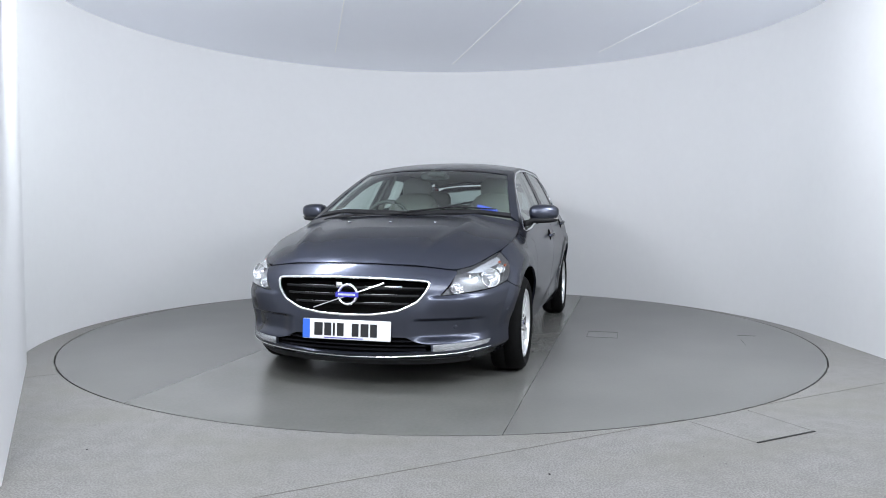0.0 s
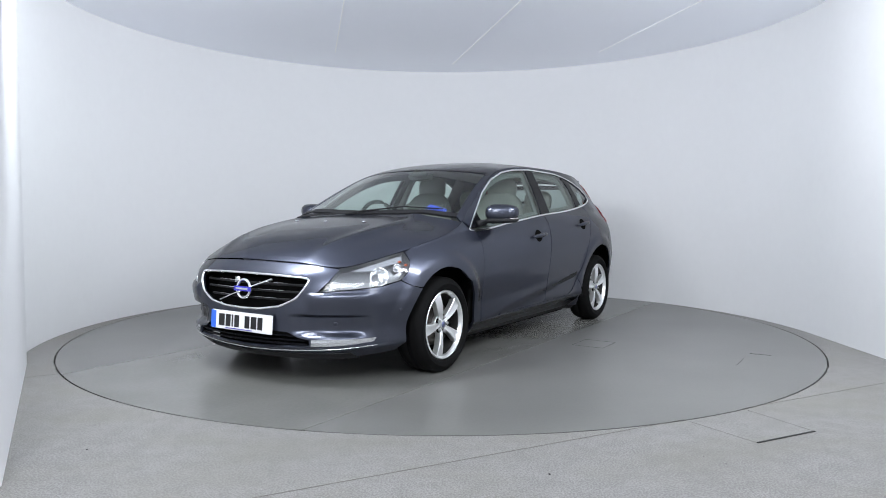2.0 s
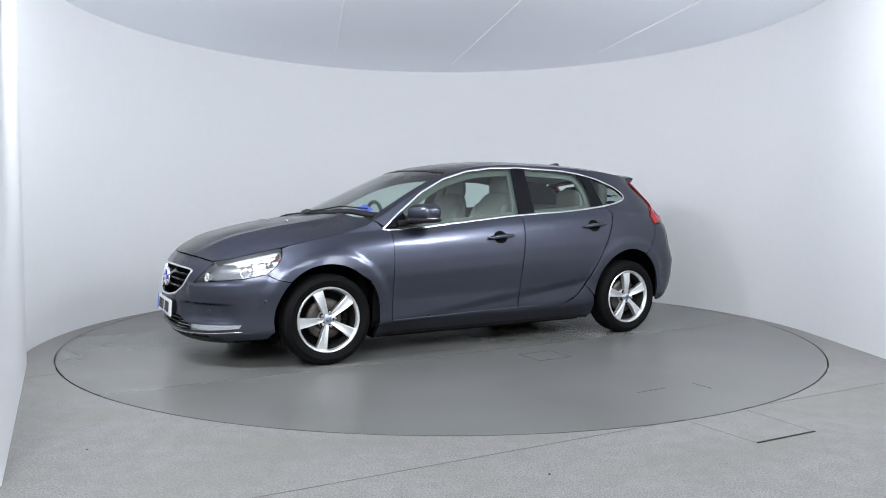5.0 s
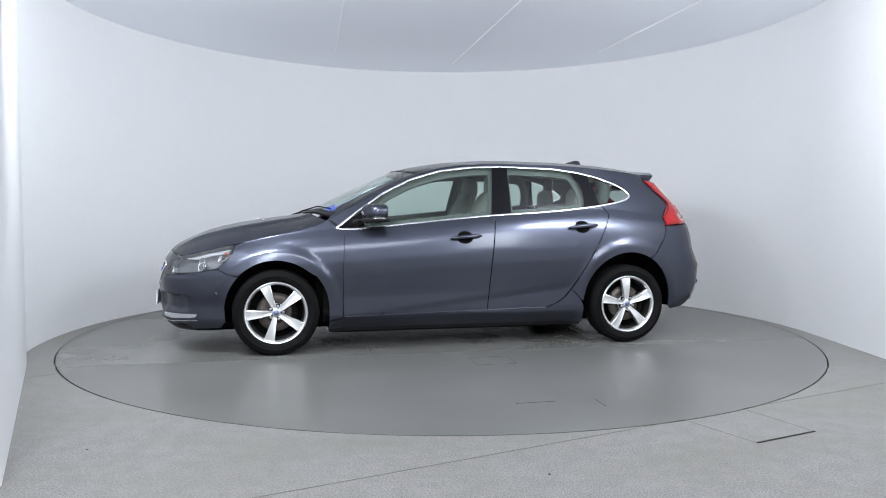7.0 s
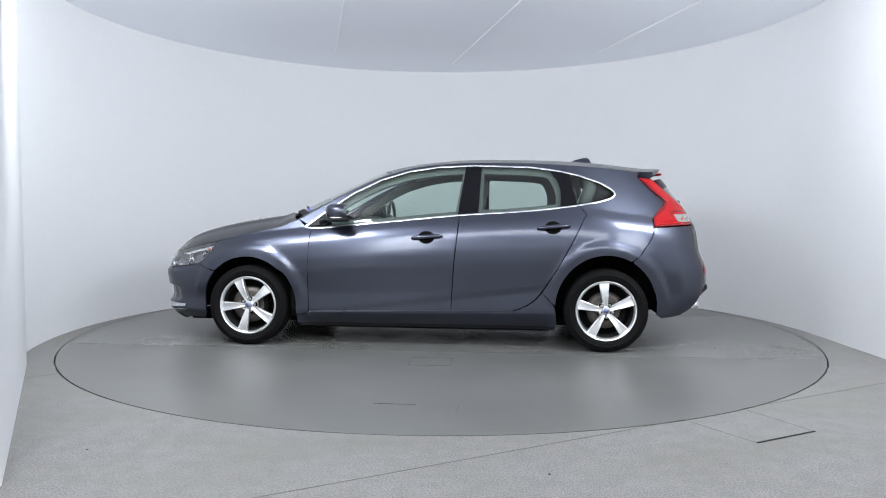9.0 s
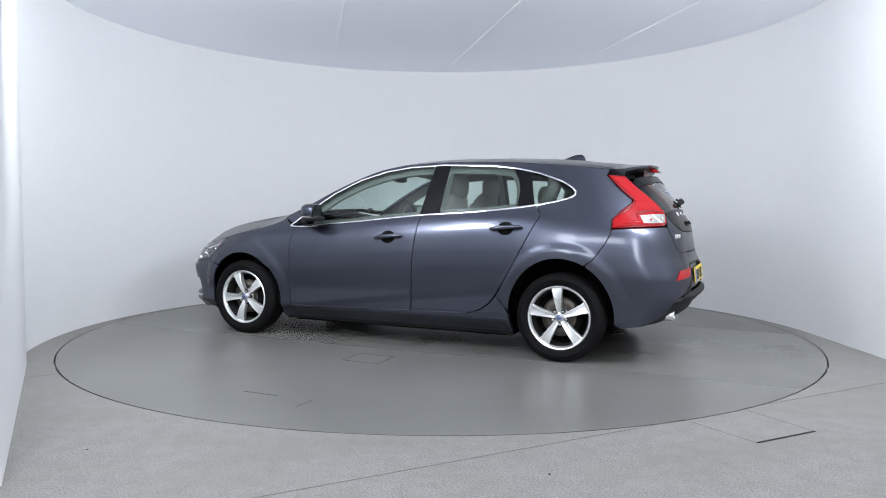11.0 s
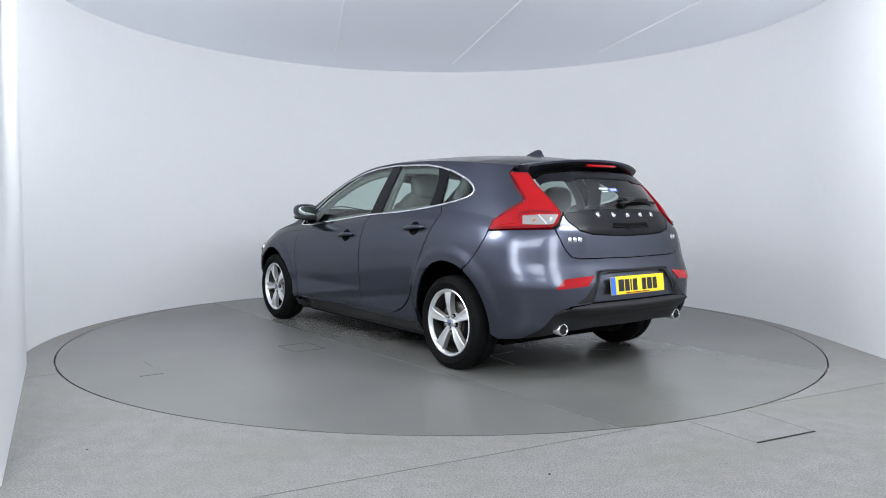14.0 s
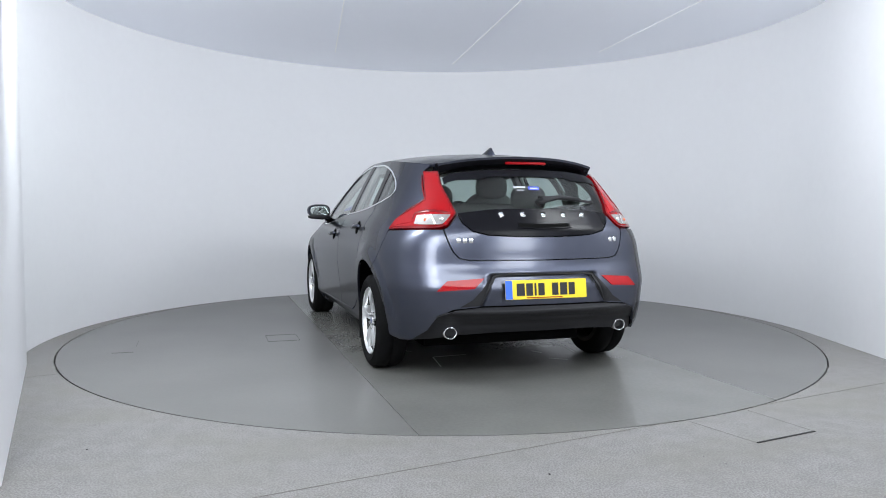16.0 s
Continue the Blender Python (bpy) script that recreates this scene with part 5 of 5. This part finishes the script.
def build_cabin(root):
    """Seats, dashboard, wheel and linings seen through the glass."""
    def seat(x, y, name, wide, back_h, label):
        ob = new(name)
        ob.parent = root
        ob["label"] = label
        lean = lambda q: Vector((q.x - 0.26 * (q.z + back_h / 2), q.y * (1 - 0.16 * max(0, q.z) / back_h), q.z))
        bm = bmesh.new()
        blob(bm, (x + 0.22, y, 0.50), (0.28, wide, 0.085), 3.2, 24, 12)
        part("cushion", bm, M_SEAT, ob)
        bm = bmesh.new()
        blob(bm, (x, y, 0.55 + back_h / 2), (0.085, wide, back_h / 2), 3.0, 24, 14, lean)
        for k in (-1, 1):
            blob(bm, (x + 0.045, y + k * wide * 0.78, 0.52 + back_h / 2), (0.06, wide * 0.2, back_h * 0.40), 2.6, 14, 10, lean)
        part("backrest", bm, M_SEAT, ob)
        return ob

    def headrest(ob, x, y, z):
        bm = bmesh.new()
        blob(bm, (x, y, z), (0.055, 0.135, 0.10), 2.8, 20, 12)
        part("headrest", bm, M_SEAT, ob)
        bm = bmesh.new()
        for k in (-0.05, 0.05):
            tube(bm, [(x, y + k, z - 0.20), (x, y + k, z - 0.06)], 0.007)
        part("headrest_stem", bm, M_CHROME, ob)
    for y in (0.36, -0.36):
        ob = seat(-0.19, y, "front_seat", 0.25, 0.62, "pale grey leather front seat")
        headrest(ob, -0.375, y, 1.205)
    ob = seat(-0.93, 0.0, "rear_bench", 0.62, 0.52, "pale grey leather rear bench")
    for y in (0.36, -0.36):
        headrest(ob, -1.09, y, 1.10)
    bm = bmesh.new()
    blob(bm, (0.80, 0, 0.80), (0.26, 0.70, 0.13), 3.4, 28, 14)
    blob(bm, (0.62, -0.36, 0.905), (0.10, 0.19, 0.05), 2.8, 18, 10)
    box(bm, 0.2, 0.62, -0.13, 0.13, 0.35, 0.68)
    part("dashboard", bm, M_TRIM, root, "dark moulded dashboard")
    bm = bmesh.new()
    box(bm, -1.92, -1.12, -0.55, 0.55, 0.90, 0.925)
    part("parcel_shelf", bm, M_TRIM, root, "dark parcel shelf", False)
    wheel = new("steering_wheel")
    wheel.parent = root
    wheel["label"] = "dark leather steering wheel"
    bm = bmesh.new()
    ring = [(0.185 * math.cos(2 * math.pi * k / 28), 0, 0.185 * math.sin(2 * math.pi * k / 28)) for k in range(29)]
    tube(bm, ring, 0.016, 10)
    part("wheel_ring", bm, M_TRIM, wheel)
    bm = bmesh.new()
    blob(bm, (0, 0.01, 0), (0.07, 0.03, 0.055), 2.6, 16, 10)
    for a in (-10, 190, 270):
        tube(bm, [(0.05 * math.cos(radians(a)), 0.01, 0.05 * math.sin(radians(a))), (0.18 * math.cos(radians(a)), 0, 0.18 * math.sin(radians(a)))], 0.014)
    part("wheel_hub", bm, M_TRIM, wheel)
    wheel.matrix_basis = pose(0.44, -0.36, 0.90, 0, -22, 90)
    bm = bmesh.new()
    blob(bm, (0.33, 0.0, 1.285), (0.02, 0.12, 0.035), 3.0, 18, 10)
    tube(bm, [(0.34, 0, 1.29), (0.40, 0, 1.325)], 0.02)
    part("interior_mirror", bm, M_TRIM, root, "black interior mirror")
    bm = bmesh.new()
    blob(bm, (0.40, 0.03, 1.30), (0.035, 0.075, 0.022), 3.0, 16, 8)
    part("sensor_housing", bm, M_TRIM, root, "black camera housing behind the screen")
    # door linings and inner pillars
    for sy in (1, -1):
        bm = bmesh.new()
        box(bm, -0.88, 0.8, *sorted((sy * 0.76, sy * 0.79)), 0.3, 0.88)
        part("door_lining", bm, M_TRIM, root, smooth=False)
        bm = bmesh.new()
        tube(bm, [(-0.35, sy * 0.745, 0.95), (-0.37, sy * 0.66, 1.15), (-0.38, sy * 0.585, 1.33)], 0.035)
        part("belt_pillar", bm, M_LINER, root, "pale inner pillar trim")
        bm = bmesh.new()
        tube(bm, [(-1.15, sy * 0.70, 1.0), (-1.22, sy * 0.64, 1.18), (-1.2, sy * 0.57, 1.31)], 0.05)
        part("belt_pillar", bm, M_TRIM, root, "dark inner rear pillar trim")
    # stickers on the glass
    for x, y, dx, dy, mat, lb in ((0.93, 0.545, 0.035, 0.075, M_STICKER, "blue windscreen sticker"), (0.955, -0.55, 0.028, 0.03, M_STICKERW, "small white windscreen sticker")):
        e = float(edge(x))
        sheet("screen_sticker", [(x - dx, (y - dy) / e * 0.65), (x + dx, (y - dy) / e * 0.65), (x + dx, (y + dy) / e * 0.65), (x - dx, (y + dy) / e * 0.65)], on_top, mat, root, lb, push=-0.008, depth=0, gap=0)
    for y0, y1, z0, z1, mat in ((0.115, 0.04, 1.155, 1.166, M_STICKERW), (0.10, 0.05, 1.140, 1.146, M_STICKERW), (0.02, -0.05, 1.145, 1.166, M_STICKER), (0.01, -0.04, 1.151, 1.158, M_STICKERW)):
        sheet("rear_sticker", [ry(y0, z0), ry(y1, z0), ry(y1, z1), ry(y0, z1)], on_band, mat, root, "printed rear window sticker", push=0.001 + 0.001 * (mat is M_STICKERW), depth=0, gap=0)


from mathutils.geometry import tessellate_polygon as tessellate

car = build_car()


def motions():
    spin, drive = [], []
    for t, a in enumerate(TURN):
        m = pose(*PIVOT, 0, 0, 0, a)
        spin.append((t, m))
        drive.append((t, m @ Matrix.Translation(CAR_AT)))
    walk(turntable, spin)
    walk(car, drive)


motions()
